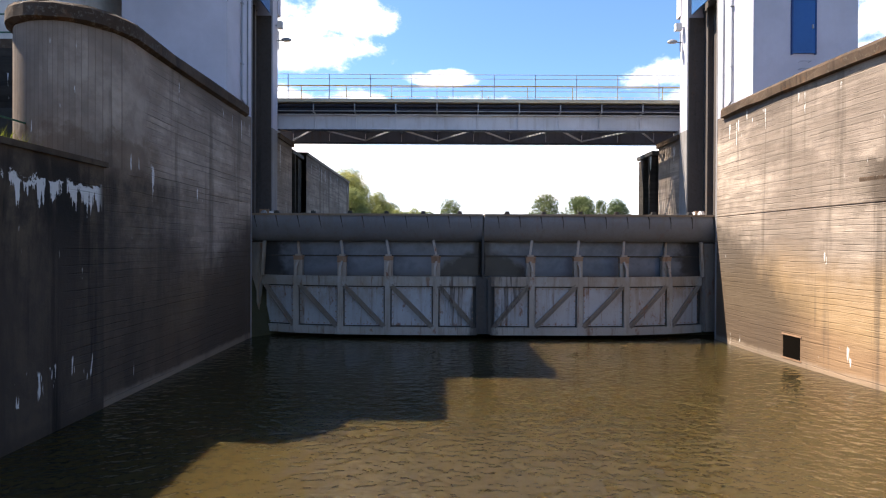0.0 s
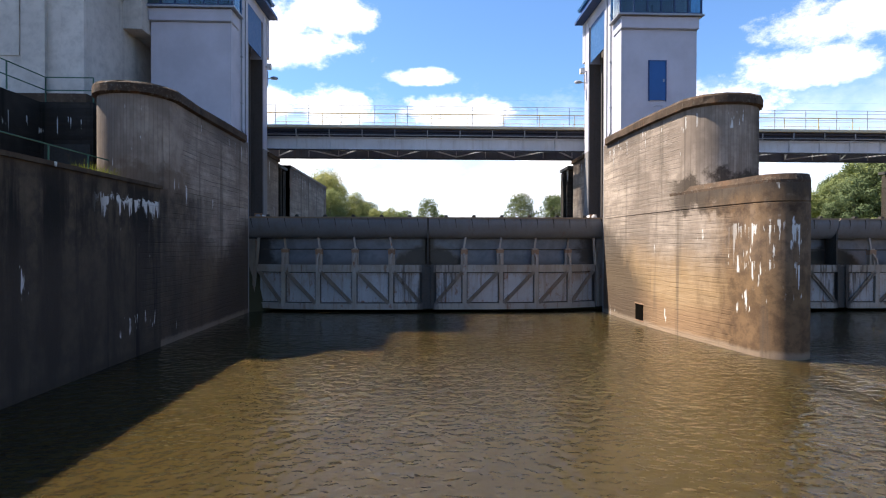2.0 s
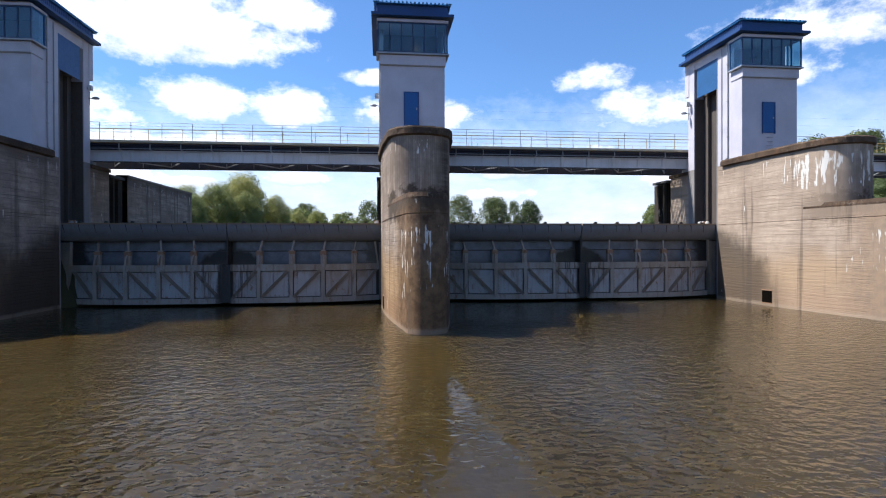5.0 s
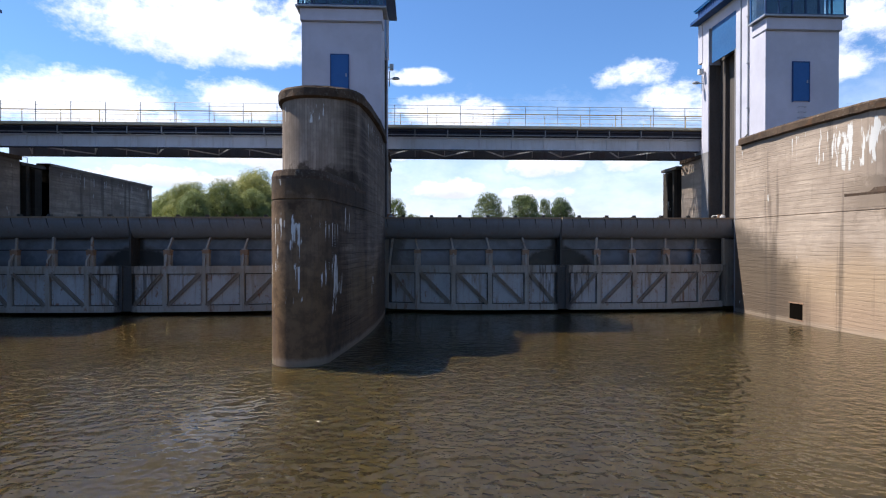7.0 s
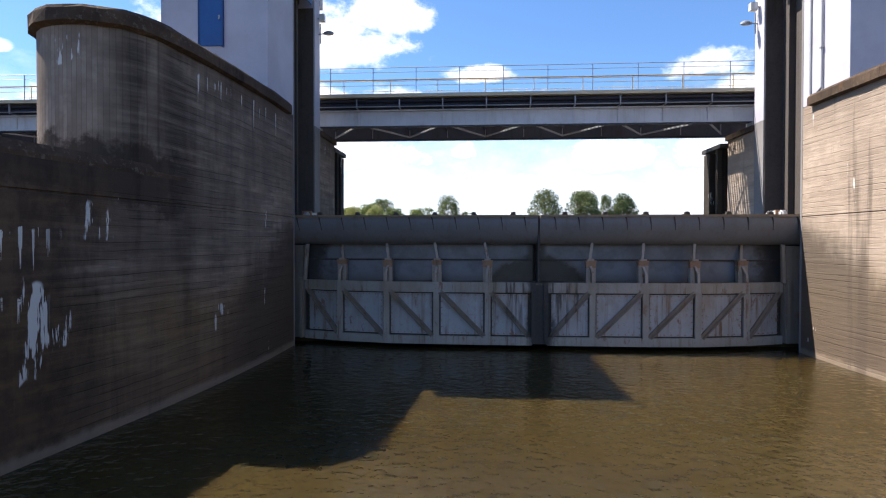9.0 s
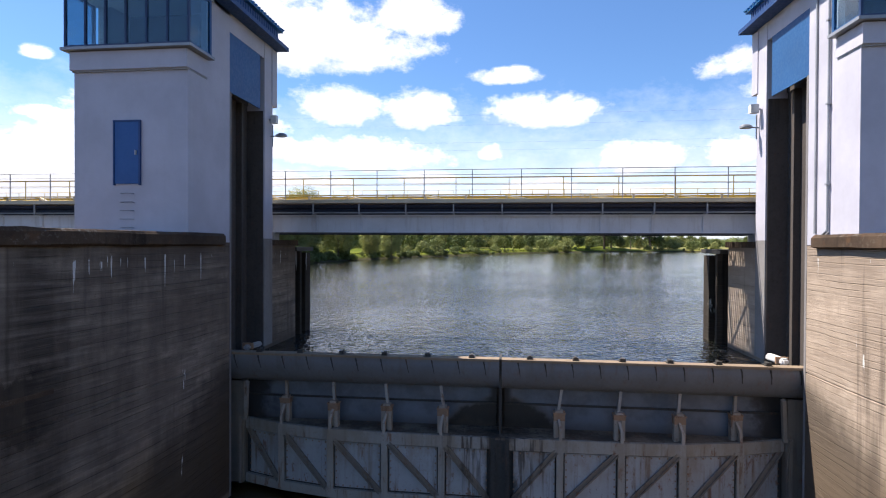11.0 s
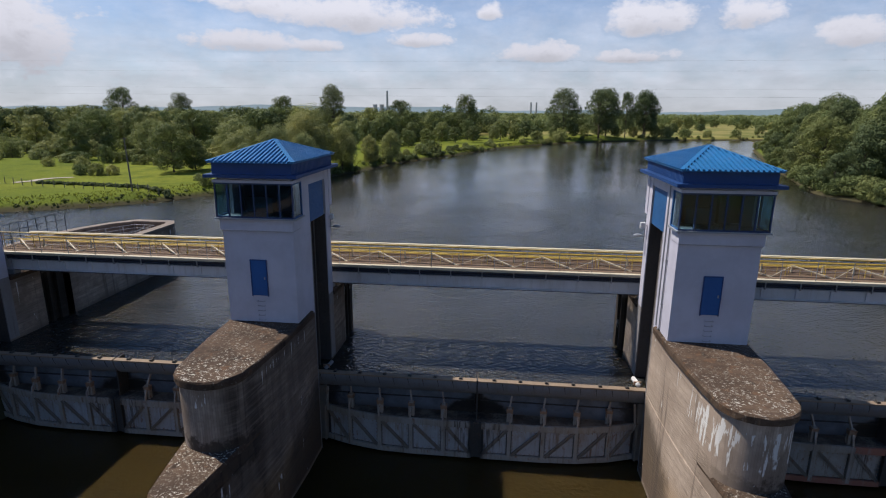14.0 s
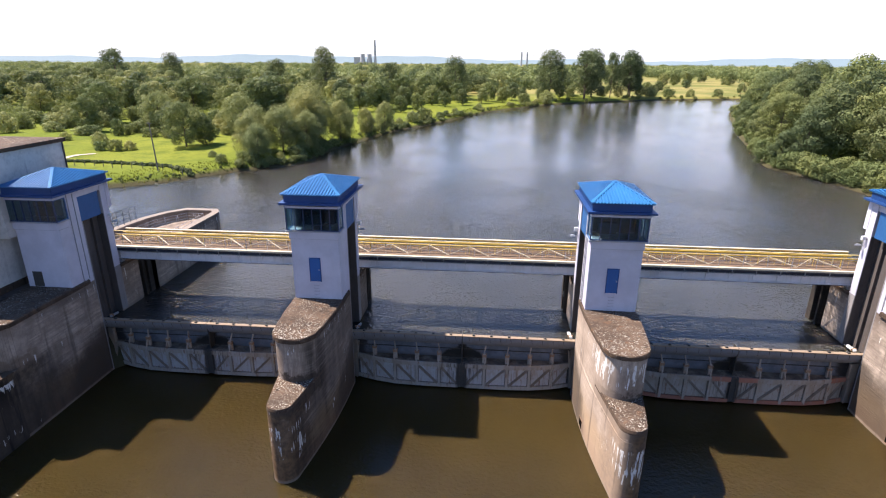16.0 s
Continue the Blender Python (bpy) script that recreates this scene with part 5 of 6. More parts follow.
def shore_distance(px, py):
    """Signed distance to the upstream pool's shore, positive on land."""
    d = np.full(px.shape, 1e9)
    inside = np.zeros(px.shape, bool)
    n = len(SHORE)
    for i in range(n):
        (x0, y0), (x1, y1) = SHORE[i], SHORE[(i + 1) % n]
        ex, ey = x1 - x0, y1 - y0
        t = np.clip(((px - x0) * ex + (py - y0) * ey) / (ex * ex + ey * ey), 0, 1)
        d = np.minimum(d, np.hypot(px - x0 - t * ex, py - y0 - t * ey))
        if y0 != y1:
            inside ^= ((y0 > py) != (y1 > py)) & (px < (x1 - x0) * (py - y0) / (y1 - y0) + x0)
    return np.where(inside, -d, d)


def ground_height(px, py):
    d = shore_distance(px, py)
    wav = 0.25 * np.sin(px * 0.11 + 1.3 * np.sin(py * 0.05)) + 0.2 * np.sin(py * 0.17 + px * 0.03)
    land = 5.0 + np.clip(d * 0.45, -3.5, 1.45) + np.where(d > 3, wav * np.clip((d - 3) / 10, 0, 1), 0)
    right = (px > 60) & (py < 360)
    land = land + np.where(right, np.clip((d - 6) * 0.12, 0, 8), 0)
    low = (py < 25.5) & (px > -9) & (px < 69)
    land = np.where(low, -3.0, land)
    land = np.where((py < 33.2) & (px <= -9), 5.6, land)
    return land


def build_ground():
    def axis(lo, a, b, hi, s):
        mid = np.arange(a, b, s)
        k = s * 1.16 ** np.arange(1, 60)
        r = b + np.cumsum(k)
        l = a - np.cumsum(k)
        return np.concatenate((l[l > lo][::-1], mid, r[r < hi]))
    xs, ys = axis(-4600, -120, 200, 4600, 2.5), axis(-1500, 24, 400, 4700, 2.5)
    gx, gy = np.meshgrid(xs, ys)
    gz = ground_height(gx, gy)
    nx, ny = len(xs), len(ys)
    me = bpy.data.meshes.new("ground")
    idx = np.arange(nx * ny).reshape(ny, nx)
    faces = np.stack((idx[:-1, :-1], idx[:-1, 1:], idx[1:, 1:], idx[1:, :-1]), -1).reshape(-1, 4)
    me.from_pydata(np.stack((gx, gy, gz), -1).reshape(-1, 3).tolist(), [], faces.tolist())
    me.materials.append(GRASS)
    for p in me.polygons:
        p.use_smooth = True
    return tagged(new("ground", me), "bright green riverside meadow with rough banks", "ground", kind="structure")


build_ground()


def ground_z(x, y):
    return float(ground_height(np.array([float(x)]), np.array([float(y)]))[0])


def build_hills():
    n = 160
    bm = bmesh.new()
    lo, hi = [], []
    for i in range(n + 1):
        a = radians(-75 + 150 * i / n)
        r = 4300
        z = 48 + 12 * math.sin(i * 0.11 + 1) + 7 * math.sin(i * 0.37) + 3 * math.sin(i * 1.3)
        lo.append(bm.verts.new((r * math.sin(a) * 0.93, r * math.cos(a) * 0.93, 3)))
        hi.append(bm.verts.new((r * math.sin(a), r * math.cos(a), z)))
    for i in range(n):
        bm.faces.new((lo[i], lo[i + 1], hi[i + 1], hi[i]))
    return tagged(part("backdrop_hills", bm, HAZE_HILL, smooth=True), "low wooded hills on the horizon, haze painted in as blue-green", "hills", kind="structure")


build_hills()

# ---- trees ----
rng = np.random.default_rng(7)


def leaf_mesh(name, centres, radii, count, size, mat, droop=0.0):
    """A crown: small leaf sprays scattered over many clumps."""
    k = len(centres)
    weights = np.array([r[0] * r[1] for r in radii])
    which = rng.choice(k, count, p=weights / weights.sum())
    u = rng.normal(size=(count, 3))
    u /= np.linalg.norm(u, axis=1)[:, None]
    shell = rng.uniform(0.68, 1.08, count)[:, None]
    pos = np.array(centres)[which] + u * shell * np.array(radii)[which]
    a = rng.normal(size=(count, 3))
    a[:, 2] -= droop
    # leaves lie roughly along the clump's surface, each a little askew
    face = u + 0.22 * rng.normal(size=(count, 3))
    face /= np.linalg.norm(face, axis=1)[:, None]
    a -= (a * face).sum(1)[:, None] * face
    a /= np.linalg.norm(a, axis=1)[:, None] + 1e-6
    b = np.cross(a, face)
    b /= np.linalg.norm(b, axis=1)[:, None] + 1e-6
    s = size * rng.uniform(0.6, 1.4, count)[:, None]
    q = np.stack((pos - a * s * 0.6, pos + b * s * 0.55, pos + a * s * 0.6 - b * s * 0.25), 1).reshape(-1, 3)
    me = bpy.data.meshes.new(name)
    me.vertices.add(count * 3)
    me.vertices.foreach_set("co", q.astype(np.float32).ravel())
    me.loops.add(count * 3)
    me.loops.foreach_set("vertex_index", np.arange(count * 3, dtype=np.int32))
    me.polygons.add(count)
    me.polygons.foreach_set("loop_start", np.arange(0, count * 3, 3, dtype=np.int32))
    me.update()
    me.materials.append(mat)
    return me


def build_tree(h, w, clumps, leaves, size, mat, label, base=0.22, droop=0.0, spread=0.5, bush=False):
    """A tree of height h and crown width w: tapered trunk, limbs, and a clumped crown."""
    t = empty("bush" if bush else "tree")
    z0 = h * base
    cs, rs = [], []
    for i in range(clumps):
        f = (i + 0.5) / clumps
        z = z0 + (h - z0) * (0.08 + 0.84 * f)
        prof = math.sin(math.pi * min(1, 0.16 + 0.80 * f)) ** 0.7
        a = i * 2.39996 + rng.uniform(-0.5, 0.5)
        r = w * 0.5 * prof * rng.uniform(0.42, 0.84)
        cr = w * rng.uniform(0.13, 0.23)
        cs.append((r * math.cos(a), r * math.sin(a), z))
        rs.append((cr, cr * rng.uniform(0.8, 1.2), cr * rng.uniform(0.65, 1.0) * (1 + droop * 0.3)))
    g = bmesh.new()
    top = Vector((rng.uniform(-0.3, 0.3), rng.uniform(-0.3, 0.3), h * 0.72))
    r0 = h * 0.020 + 0.06
    tube(g, (0, 0, -0.4), (0.05, 0, z0), r0, r0 * 0.75, 7)
    tube(g, (0.05, 0, z0), top, r0 * 0.75, r0 * 0.2, 6)
    for i in range(0, clumps, 2):
        c = Vector(cs[i])
        st = Vector((0.05, 0, z0)).lerp(top, min(0.9, max(0.0, (c.z - z0) / (h * 0.72) * 0.6)))
        tube(g, st, c, r0 * 0.34, r0 * 0.08, 5, caps=False)
    part("trunk", g, BARK, t)
    cr = new("crown", leaf_mesh("crown", cs, rs, leaves, size, mat, droop))
    cr.parent = t
    tagged(t, label, "bush" if bush else "tree", "bushes" if bush else "trees")
    return t


WILLOWS = [build_tree(20, 15, 34, 24000, 0.33, LEAF_WILLOW, "broad olive-green willow tree on the riverbank", 0.12, 0.8) for i in range(2)]
POPLARS = [build_tree(30, 20, 26, 9000, 0.62, LEAF_DARK, "tall dark green poplar standing above the riverside trees", 0.12) for i in range(2)]
MIDS = [build_tree(14, 12.5, 18, 3300, 0.66, m, "rounded green broadleaf tree in the riverside wood", 0.1) for m in (LEAF_MIX, LEAF_DARK, LEAF_WILLOW, LEAF_MIX)]
NEAR = [build_tree(14, w, n, 9000, 0.40, m, "bushy green broadleaf tree near the water", 0.06) for m, w, n in ((LEAF_MIX, 13, 22), (LEAF_DARK, 12, 19), (LEAF_WILLOW, 14, 24), (LEAF_MIX, 11, 17))]
BUSHES = [build_tree(4, 6, 16, 1700, 0.36, m, "low rounded green bush on the meadow", 0.02, bush=True) for m in (LEAF_MIX, LEAF_WILLOW)]
placed = set()


def stand(kind, x, y, s=1.0, sx=None, turn=None):
    turn = rng.uniform(0, 360) if turn is None else turn
    z = ground_z(x, y) - 0.15
    m = pose(x, y, z, 0, 0, turn)
    if kind.name not in placed:
        placed.add(kind.name)
        kind.matrix_basis = m @ Matrix.Diagonal((sx or s, sx or s, s, 1))
        return kind
    old = kind.scale.copy()
    kind.scale = (sx or s, sx or s, s)
    o = copy_thing(kind, m)
    kind.scale = old
    return o


# willows on the near point of the left bank
for i, (x, y, s) in enumerate(((-31, 111, 0.5), (-27, 106, 0.42), (-25, 117, 0.58), (-22, 128, 0.72), (-24, 137, 0.82), (-17, 143, 0.58), (-20, 121, 0.5), (-33, 119, 0.55))):
    stand(WILLOWS[i % 2], x, y, s, s * 1.12)
for x, y, s in ((-9, 172, 0.5), (-13, 160, 0.42)):
    stand(WILLOWS[0], x, y, s)
# the tall group at the far bend
for i, (x, y, s, w) in enumerate(((63, 334, 0.95, 1.15), (86, 346, 1.0, 1.2), (92, 356, 0.98, 0.9), (106, 366, 1.0, 0.55), (119, 372, 1.0, 1.0), (122, 380, 0.95, 0.9))):
    stand(POPLARS[i % 2], x, y, s, w)
for i, (x, y, s) in enumerate(((-72, 315, 1.0), (-92, 290, 0.8), (5, 330, 0.85), (-215, 330, 1.0), (-205, 380, 0.9), (-30, 300, 0.75))):
    stand(POPLARS[i % 2], x, y, s)
# single trees and bushes on the meadow
for i, (x, y, s) in enumerate(((-54.5, 123, 0.85), (-51, 127, 0.6), (-84, 160, 0.9), (-92, 168, 1.0), (-112, 172, 1.05), (-74, 150, 0.7), (-52, 152, 0.9), (-104, 152, 0.8), (-128, 190, 1.1), (-45, 148, 0.7))):
    stand(NEAR[i % 4], x, y, s)
for i, (x, y, s) in enumerate(((-71, 117.5, 0.75), (-68, 119, 0.6), (-75, 117, 0.65), (-40, 109, 0.4), (-58, 131, 0.5), (-80, 124, 0.9), (-34, 101, 0.55), (-3, 197, 1.0), (1, 205, 1.2), (-2, 210, 0.8), (46, 305, 1.4), (60, 316, 1.7),
                               (-28, 104, 0.6), (-95, 130, 0.6), (-70, 140, 0.5), (135, 378, 1.6), (150, 384, 1.4), (165, 388, 1.2), (185, 392, 1.3))):
    stand(BUSHES[i % 2], x, y, s)
# lower trees round the feet of the tall group and in a loose row along the far left bank
for i, (x, y, s) in enumerate(((58, 332, 0.55), (70, 340, 0.6), (77, 344, 0.5), (98, 358, 0.5), (112, 370, 0.55), (128, 379, 0.6), (88, 362, 0.65), (76, 356, 0.7), (60, 350, 0.7), (138, 384, 0.6), (103, 374, 0.55),
                               (46, 322, 0.6), (34, 312, 0.65), (40, 330, 0.75), (22, 300, 0.6), (26, 318, 0.8), (12, 286, 0.6), (8, 302, 0.8), (4, 268, 0.55), (-4, 280, 0.75), (-8, 252, 0.6), (-16, 262, 0.75), (-14, 236, 0.55), (-24, 244, 0.7), (150, 392, 0.5))):
    stand(MIDS[(0, 1, 3, 1, 2)[i % 5]], x, y, s, s * 1.05)
# scattered trees on the far field
for i, (x, y, s) in enumerate(((139, 402, 0.7), (161, 452, 0.6), (220, 440, 0.6), (243, 638, 0.9), (273, 680, 0.8), (205, 520, 0.5), (300, 600, 0.6), (180, 600, 0.7), (255, 480, 0.5))):
    stand(MIDS[i % 4], x, y, s, s * 1.2)
# a shrub belt behind the meadow, and undergrowth along its bank
for i in range(62):
    x, y = rng.uniform(-150, -34), rng.uniform(140, 185)
    stand(BUSHES[i % 2], x, y, rng.uniform(0.6, 1.5), rng.uniform(0.8, 1.6))


def undergrowth(name, spots, mat, label, size=0.3):
    """Low scrub too dense to tell apart: small clumps of leaves at each spot."""
    cs, rs = [], []
    for x, y, q in spots:
        z = ground_z(x, y)
        for i in range(5):
            cs.append((x + rng.normal(0, 1.6 * q), y + rng.normal(0, 1.6 * q), z + rng.uniform(0.15, 0.75) * 3.2 * q))
            rs.append((1.9 * q * rng.uniform(0.7, 1.3), 1.9 * q, 1.5 * q))
    me = leaf_mesh(name, cs, rs, len(spots) * 330, size, mat)
    tagged(new(name, me), label, "shrubs", kind="stuff")


spots = []
for i in range(130):
    k = rng.integers(4, 13)
    (x0, y0), (x1, y1) = SHORE[k], SHORE[k + 1]
    f, o = rng.uniform(), rng.uniform(0.6, 2.8)
    n = math.hypot(x1 - x0, y1 - y0)
    spots.append((x0 + (x1 - x0) * f - (y1 - y0) / n * o, y0 + (y1 - y0) * f + (x1 - x0) / n * o, rng.uniform(0.2, 0.5) * (0.22 if k < 7 else 1.0)))
undergrowth("bank_scrub", spots, LEAF_MIX, "low green scrub along the meadow bank")
spots = [(-70 + 34 * i / 59, 98.6 - 7.2 * (i / 59) ** 2 + rng.uniform(-0.6, 0.6), rng.uniform(0.1, 0.2)) for i in range(60)]
wood_floor = []
while len(wood_floor) < 250:
    x, y = rng.uniform(-240, 5), rng.uniform(168, 300)
    if shore_distance(np.array([x]), np.array([y]))[0] > 38 and not (x < -40 and y < 186 + 0.1 * x):
        wood_floor.append((x, y, rng.uniform(0.8, 1.6)))
undergrowth("wood_scrub", wood_floor, LEAF_MIX, "dense green thickets below the riverside wood", 0.5)
undergrowth("fence_scrub", spots, LEAF_DARK, "dark overgrown strip behind the pasture fence")
# the wood behind the meadow and along the far bank
count = 0
while count < 170:
    x, y = rng.uniform(-300, 140), 150 + 190 * rng.uniform()
    d = shore_distance(np.array([x]), np.array([y]))[0]
    edge = (44 if x > -45 else 24) + 10 * math.sin(y * 0.05)
    if d < edge or (x < -40 and y < 168 + 0.1 * x + 30) or (x > 40 and y > 420):
        continue
    stand(MIDS[rng.integers(4)], x, y, rng.uniform(0.75, 1.25))
    count += 1
# wooded right bank
count = 0
while count < 85:
    x, y = rng.uniform(97, 215), rng.uniform(62, 330)
    d = shore_distance(np.array([x]), np.array([y]))[0]
    if d < 2.5 or d > 34:
        continue
    if d < 9 and 104 < y < 116:
        continue
    s = np.interp(d, (2, 12, 40), (0.6, 1.0, 1.25))
    stand(NEAR[(0, 1, 1, 3)[rng.integers(4)]], x, y, s * rng.uniform(0.7, 1.3))
    count += 1
for i in range(34):
    x, y = rng.uniform(135, 420), rng.uniform(398, 680)
    stand(MIDS[i % 4] if i % 3 == 0 else BUSHES[i % 2], x, y, rng.uniform(0.6, 1.0) if i % 3 == 0 else rng.uniform(0.9, 2.0))
for x, y, s in ((140, 118, 0.8), (150, 130, 0.85), (165, 150, 0.85), (146, 105, 0.8), (172, 185, 0.85)):
    stand(POPLARS[1], x, y, s)
for i, (x, y, s) in enumerate(((119, 124, 1.35), (124, 136, 1.55), (121, 131, 1.2), (131, 150, 1.5), (137, 160, 1.35), (116, 112, 1.25), (128, 122, 1.6), (144, 176, 1.3))):
    stand(NEAR[(1, 3, 0)[i % 3]], x, y, s)
# bank shrubs along both shores
for i in range(90):
    k = rng.integers(7, 17)
    (x0, y0), (x1, y1) = SHORE[k], SHORE[k + 1]
    f = rng.uniform()
    nx, ny = -(y1 - y0), x1 - x0
    n = math.hypot(nx, ny)
    o = rng.uniform(0.5, 6)
    stand(BUSHES[i % 2], x0 + (x1 - x0) * f + nx / n * o, y0 + (y1 - y0) * f + ny / n * o, rng.uniform(0.25, 0.7))
for i in range(75):
    k = rng.integers(20, 26)
    (x0, y0), (x1, y1) = SHORE[k], SHORE[k + 1]
    f = rng.uniform()
    nx, ny = -(y1 - y0), x1 - x0
    n = math.hypot(nx, ny)
    o = rng.uniform(0.3, 4)
    stand(BUSHES[0], x0 + (x1 - x0) * f + nx / n * o, y0 + (y1 - y0) * f + ny / n * o, rng.uniform(0.5, 1.1))


def woodland(name, n_trees, mat, lo, hi, leaves):
    """The closed canopy behind the nearest trees, too dense to tell apart."""
    cs, rs = [], []
    n = 0
    while n < n_trees:
        if rng.uniform() < 0.7:
            x, y = rng.uniform(-430, 60), rng.uniform(205, 620)
            if y < 330 and x > -60:
                continue
        else:
            x, y = rng.uniform(125, 330), rng.uniform(60, 330)
        if math.sin(x * 0.045 + 1.7 * math.sin(y * 0.02)) + math.sin(y * 0.052 + 0.6) < -1.1:
            continue
        d = shore_distance(np.array([x]), np.array([y]))[0]
        if d < (52 if x < 80 else 30) or (x > 100 and y > 300):
            continue
        h, w = rng.uniform(lo, hi), rng.uniform(8, 15)
        z = ground_z(x, y)
        for i in range(7):
            a, q = rng.uniform(0, 6.28), w * rng.uniform(0.12, 0.42)
            c = w * rng.uniform(0.17, 0.30)
            cs.append((x + q * math.cos(a), y + q * math.sin(a), z + h * rng.uniform(0.25, 0.88)))
            rs.append((c, c, c * 0.85))
        n += 1
    me = leaf_mesh(name, cs, rs, leaves, 0.8, mat)
    tagged(new(name, me), "dense mixed green riverside woodland", "woods", kind="stuff")


woodland("woodland", 210, LEAF_MIX, 8, 17, 170000)
woodland("dark_woodland", 130, LEAF_DARK, 12, 21, 90000)
woodland("willow_woodland", 120, LEAF_WILLOW, 6, 13, 90000)


def far_woods():
    cs, rs = [], []
    n = 0
    for i in range(420):
        a, r = rng.uniform(0.02, 0.75), rng.uniform(900, 1250)
        w, h = rng.uniform(9, 16), rng.uniform(6, 9)
        cs.append((28 + r * math.sin(a), -20 + r * math.cos(a), 6 + h * 0.8))
        rs.append((w, w, h))
    while n < 2100:
        a, r = rng.uniform(-0.95, 0.9), 430 * (3300 / 430) ** rng.uniform()
        x, y = 28 + r * math.sin(a), -20 + r * math.cos(a)
        if x > 30 and r < 900 and math.sin(x * 0.02) + math.sin(y * 0.013) < 0.6:
            continue
        if math.sin(x * 0.009 + 2) + math.sin(y * 0.011) < -0.5:
            continue
        w = rng.uniform(7, 16)
        h = rng.uniform(6, 9)
        cs.append((x, y, 6 + h * 0.8))
        rs.append((w, w, h))
        n += 1
    me = leaf_mesh("distant_woods", cs, rs, 330000, 2.4, LEAF_MIX)
    return tagged(new("distant_woods", me), "far green woods across the plain", "woods", kind="stuff")


far_woods()


def tall_grass():
    n = 9000
    x, y = rng.uniform(-110, 60, n * 14), rng.uniform(60, 330, n * 14)
    d = shore_distance(x, y)
    ok = (d > 0.3) & (d < 9)
    x, y = x[ok][:n], y[ok][:n]
    z = ground_height(x, y)
    n = len(x)
    a = rng.uniform(0, 6.28, n)
    h, w = rng.uniform(0.15, 0.45, n), rng.uniform(0.08, 0.22, n)
    lean = rng.normal(0, 0.25, (n, 2))
    dx, dy = np.cos(a) * w, np.sin(a) * w
    v = np.stack((np.stack((x - dx, y - dy, z - 0.1), 1), np.stack((x + dx, y + dy, z - 0.1), 1), np.stack((x + lean[:, 0], y + lean[:, 1], z + h), 1)), 1).reshape(-1, 3)
    me = bpy.data.meshes.new("tall_grass")
    me.from_pydata(v.tolist(), [], np.arange(n * 3).reshape(-1, 3).tolist())
    me.materials.append(GRASS_BLADES)
    return tagged(new("tall_grass", me), "tall yellow-green meadow grass", "grass", kind="stuff")


tall_grass()

# ---- meadow details and the far horizon ----


def build_pole(x, y):
    z = ground_z(x, y)
    p = empty("utility_pole", x, y, z)
    part("shaft", tube(bmesh.new(), (0, 0, -0.3), (-0.35, 0, 10.2), 0.16, 0.1), TIMBER, p)
    part("crossarm", bar(bmesh.new(), (-0.95, 0, 9.9), (0.25, 0, 9.95), 0.1, 0.1), TIMBER, p)
    tagged(p, "slightly leaning dark timber utility pole on the meadow", "pole")


build_pole(-43, 90.5)
f = empty("pasture_fence", -75, 88, 5.5)
for i in range(18):
    x, y = -80 + i * 2.5, 96.4 - i * 0.34 + 0.3 * math.sin(i)
    part("post", tube(bmesh.new(), (x + 75, y - 88, ground_z(x, y) - 5.7), (x + 75, y - 88, ground_z(x, y) - 4.1), 0.08, 0.06, 6), TIMBER, f)
tagged(f, "row of weathered timber fence posts on the meadow", "fence")


def build_path():
    """A sandy track that crosses the meadow."""
    pts = [(-74, 97), (-73.2, 100.5), (-74.2, 104), (-74.4, 108), (-72.5, 111.5)]
    bm = bmesh.new()
    prev = None
    for i, (x, y) in enumerate(pts):
        (x0, y0), (x1, y1) = pts[max(0, i - 1)], pts[min(len(pts) - 1, i + 1)]
        n = math.hypot(x1 - x0, y1 - y0)
        ux, uy = -(y1 - y0) / n * 0.8, (x1 - x0) / n * 0.8
        cur = [bm.verts.new((x + s * ux, y + s * uy, ground_z(x + s * ux, y + s * uy) + 0.12)) for s in (-1, 0, 1)]
        if prev:
            for k in (0, 1):
                bm.faces.new((prev[k], prev[k + 1], cur[k + 1], cur[k]))
        prev = cur
    p = part("footpath", bm, PATH)
    tagged(p, "pale sandy track across the meadow", "path", kind="structure")


build_path()


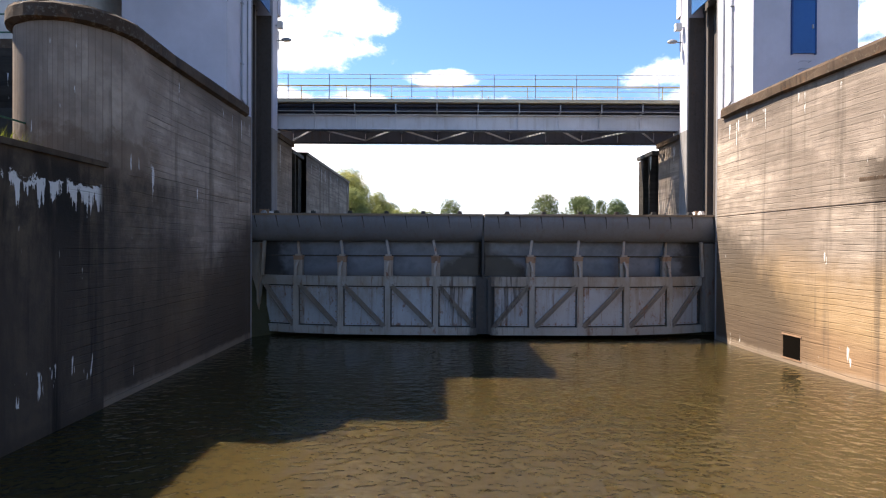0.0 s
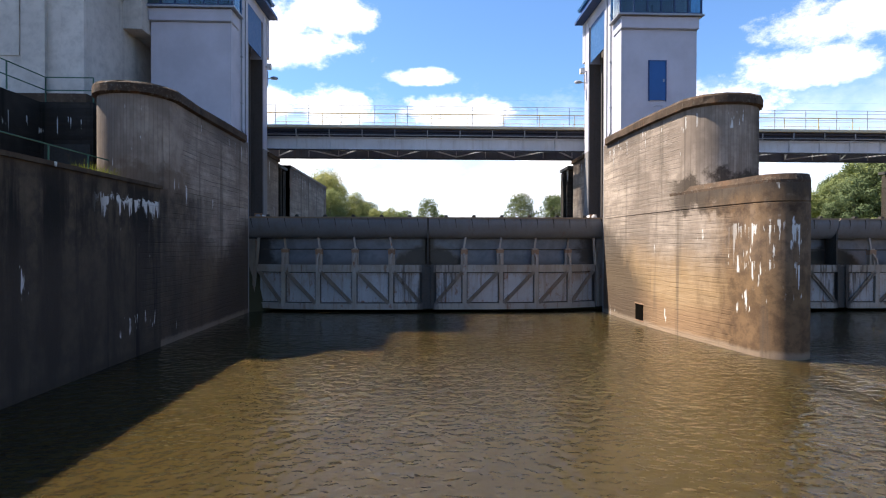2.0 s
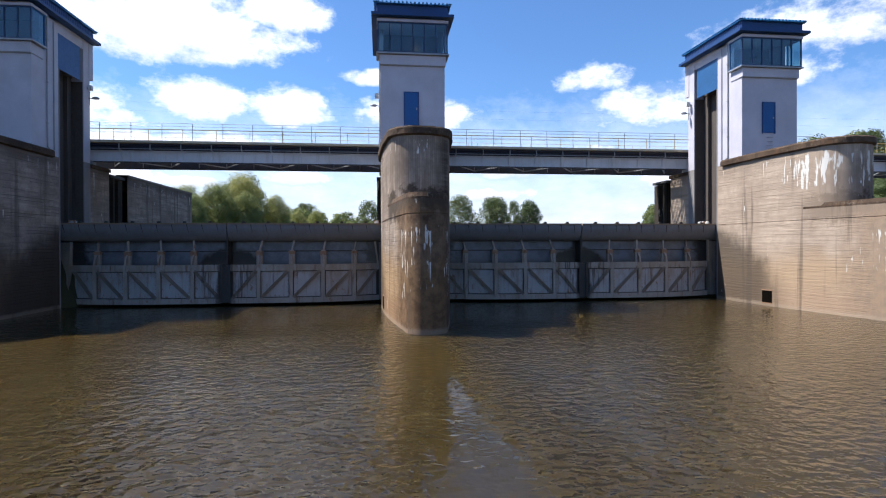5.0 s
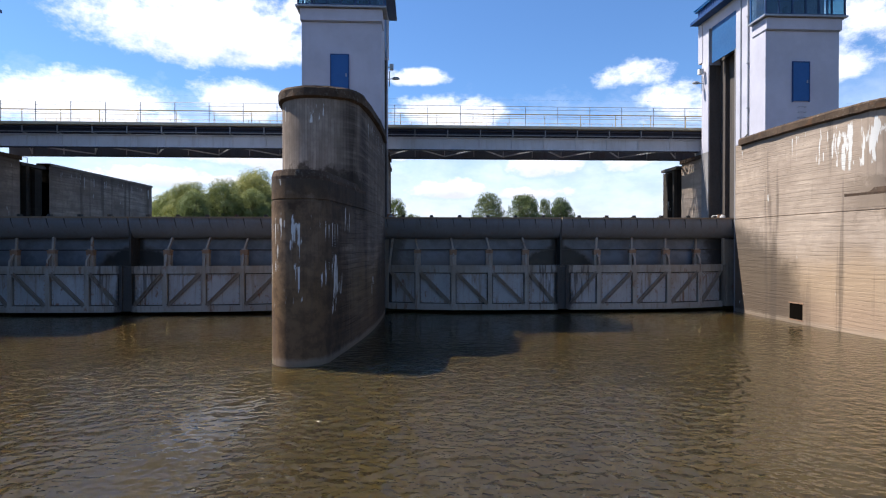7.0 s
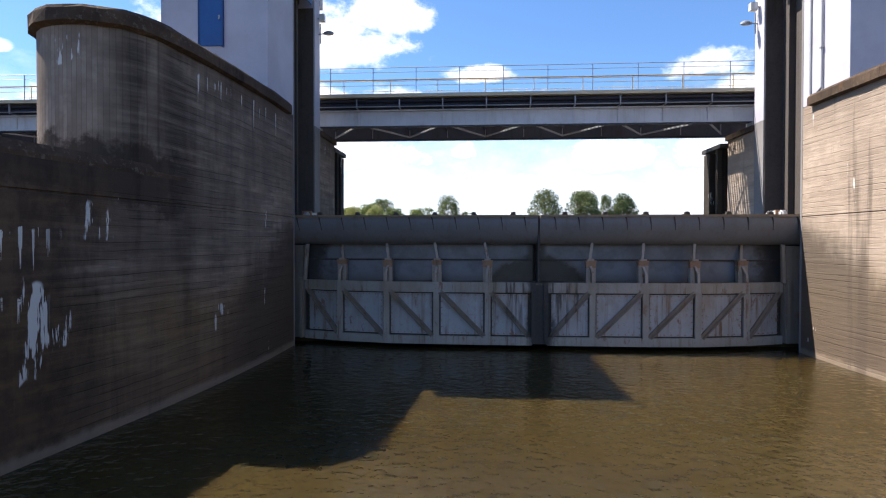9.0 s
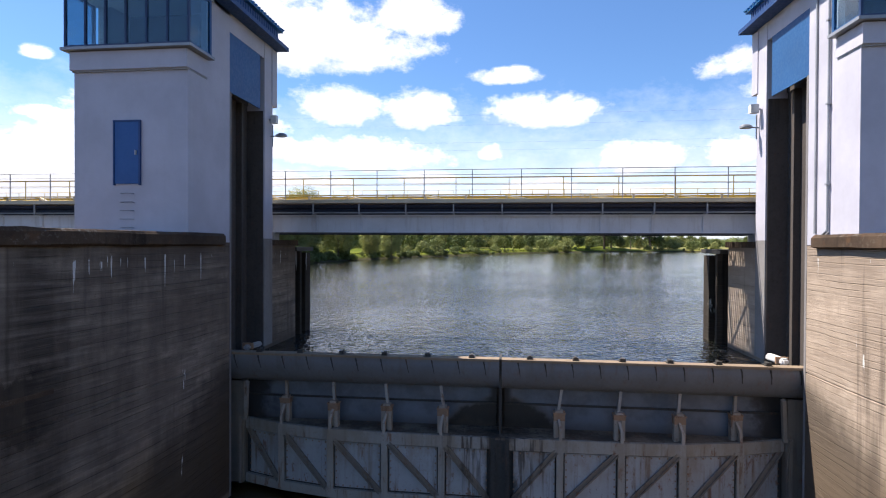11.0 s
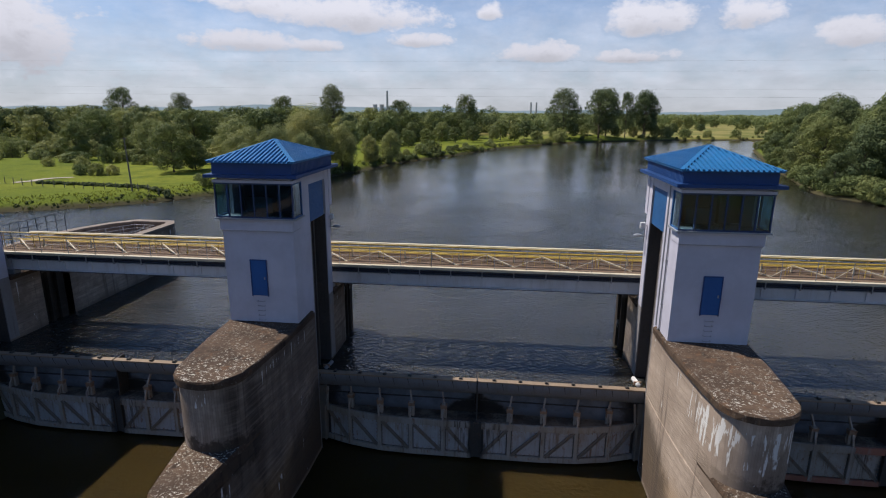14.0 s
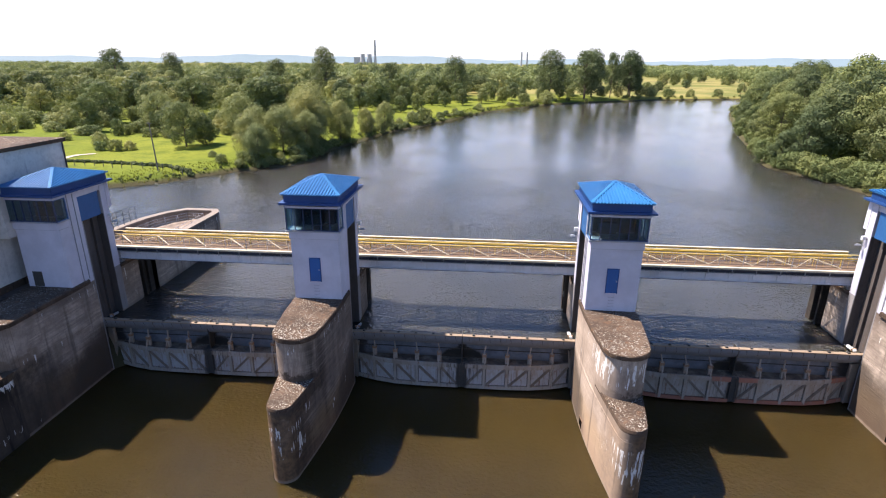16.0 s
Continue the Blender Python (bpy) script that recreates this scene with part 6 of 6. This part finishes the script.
def build_wires():
    w = empty("power_line", 0, 180, 40)
    for y, z in ((91, 24.4), (91.5, 25.7), (92, 28.6), (92.5, 30.3)):
        lv = []
        for i in range(25):
            a = -320 + 26.7 * i
            c = z - 40 + 3e-5 * (a - 20) ** 2
            lv.append([(a, y - 180 + u, c + v) for u, v in ((-0.0055, 0), (0, -0.0055), (0.0055, 0), (0, 0.0055))])
        part("wire", rings(bmesh.new(), lv), PIPE, w)
    tagged(w, "thin overhead power line wires crossing the river", "wires")


build_wires()


def build_power_station():
    p = empty("power_station", -690, 3150, 5)
    part("chimney", tube(bmesh.new(), (60, 0, 0), (60, 0, 130), 8, 5, 16), FAR_GREY, p)
    for x in (-10, 28):
        g = rings(bmesh.new(), [[(x + r * math.cos(a), r * math.sin(a), z) for a in [2 * math.pi * i / 18 for i in range(18)]] for z, r in ((0, 18), (20, 15), (40, 12), (56, 13))])
        part("cooling_tower", g, FAR_GREY, p, smooth=True)
    part("boiler_house", boxes((-60, -25, 0, 40, 0, 40)), FAR_GREY, p)
    tagged(p, "hazy grey power station with one tall chimney on the horizon", "power station")
    q = empty("chimney_pair", 155, 2700, 5)
    for x in (0, 26):
        part("chimney", tube(bmesh.new(), (x, 0, 0), (x, 0, 64), 5, 4, 12), FAR_GREY, q)
    tagged(q, "pair of hazy grey chimneys on the horizon", "chimney")


build_power_station()


def terrace_weeds():
    """Yellow-green weeds on the lower terrace behind its wall."""
    n = 420
    x, y = rng.normal(-9.25, 0.12, n), rng.normal(11.0, 0.6, n)
    h, a = rng.uniform(0.2, 0.62, n), rng.uniform(0, 6.28, n)
    dx, dy = 0.012 * np.cos(a), 0.012 * np.sin(a)
    lean = rng.normal(0, 0.16, (n, 2))
    z = np.full(n, 5.95)
    v = np.stack((np.stack((x - dx, y - dy, z), 1), np.stack((x + dx, y + dy, z), 1), np.stack((x + lean[:, 0], y + lean[:, 1], z + h), 1)), 1).reshape(-1, 3)
    me = bpy.data.meshes.new("terrace_weeds")
    me.from_pydata(v.tolist(), [], np.arange(n * 3).reshape(-1, 3).tolist())
    me.materials.append(GRASS_BLADES)
    return tagged(new("terrace_weeds", me), "clump of yellow-green weeds on the terrace", "weeds", kind="stuff")


terrace_weeds()
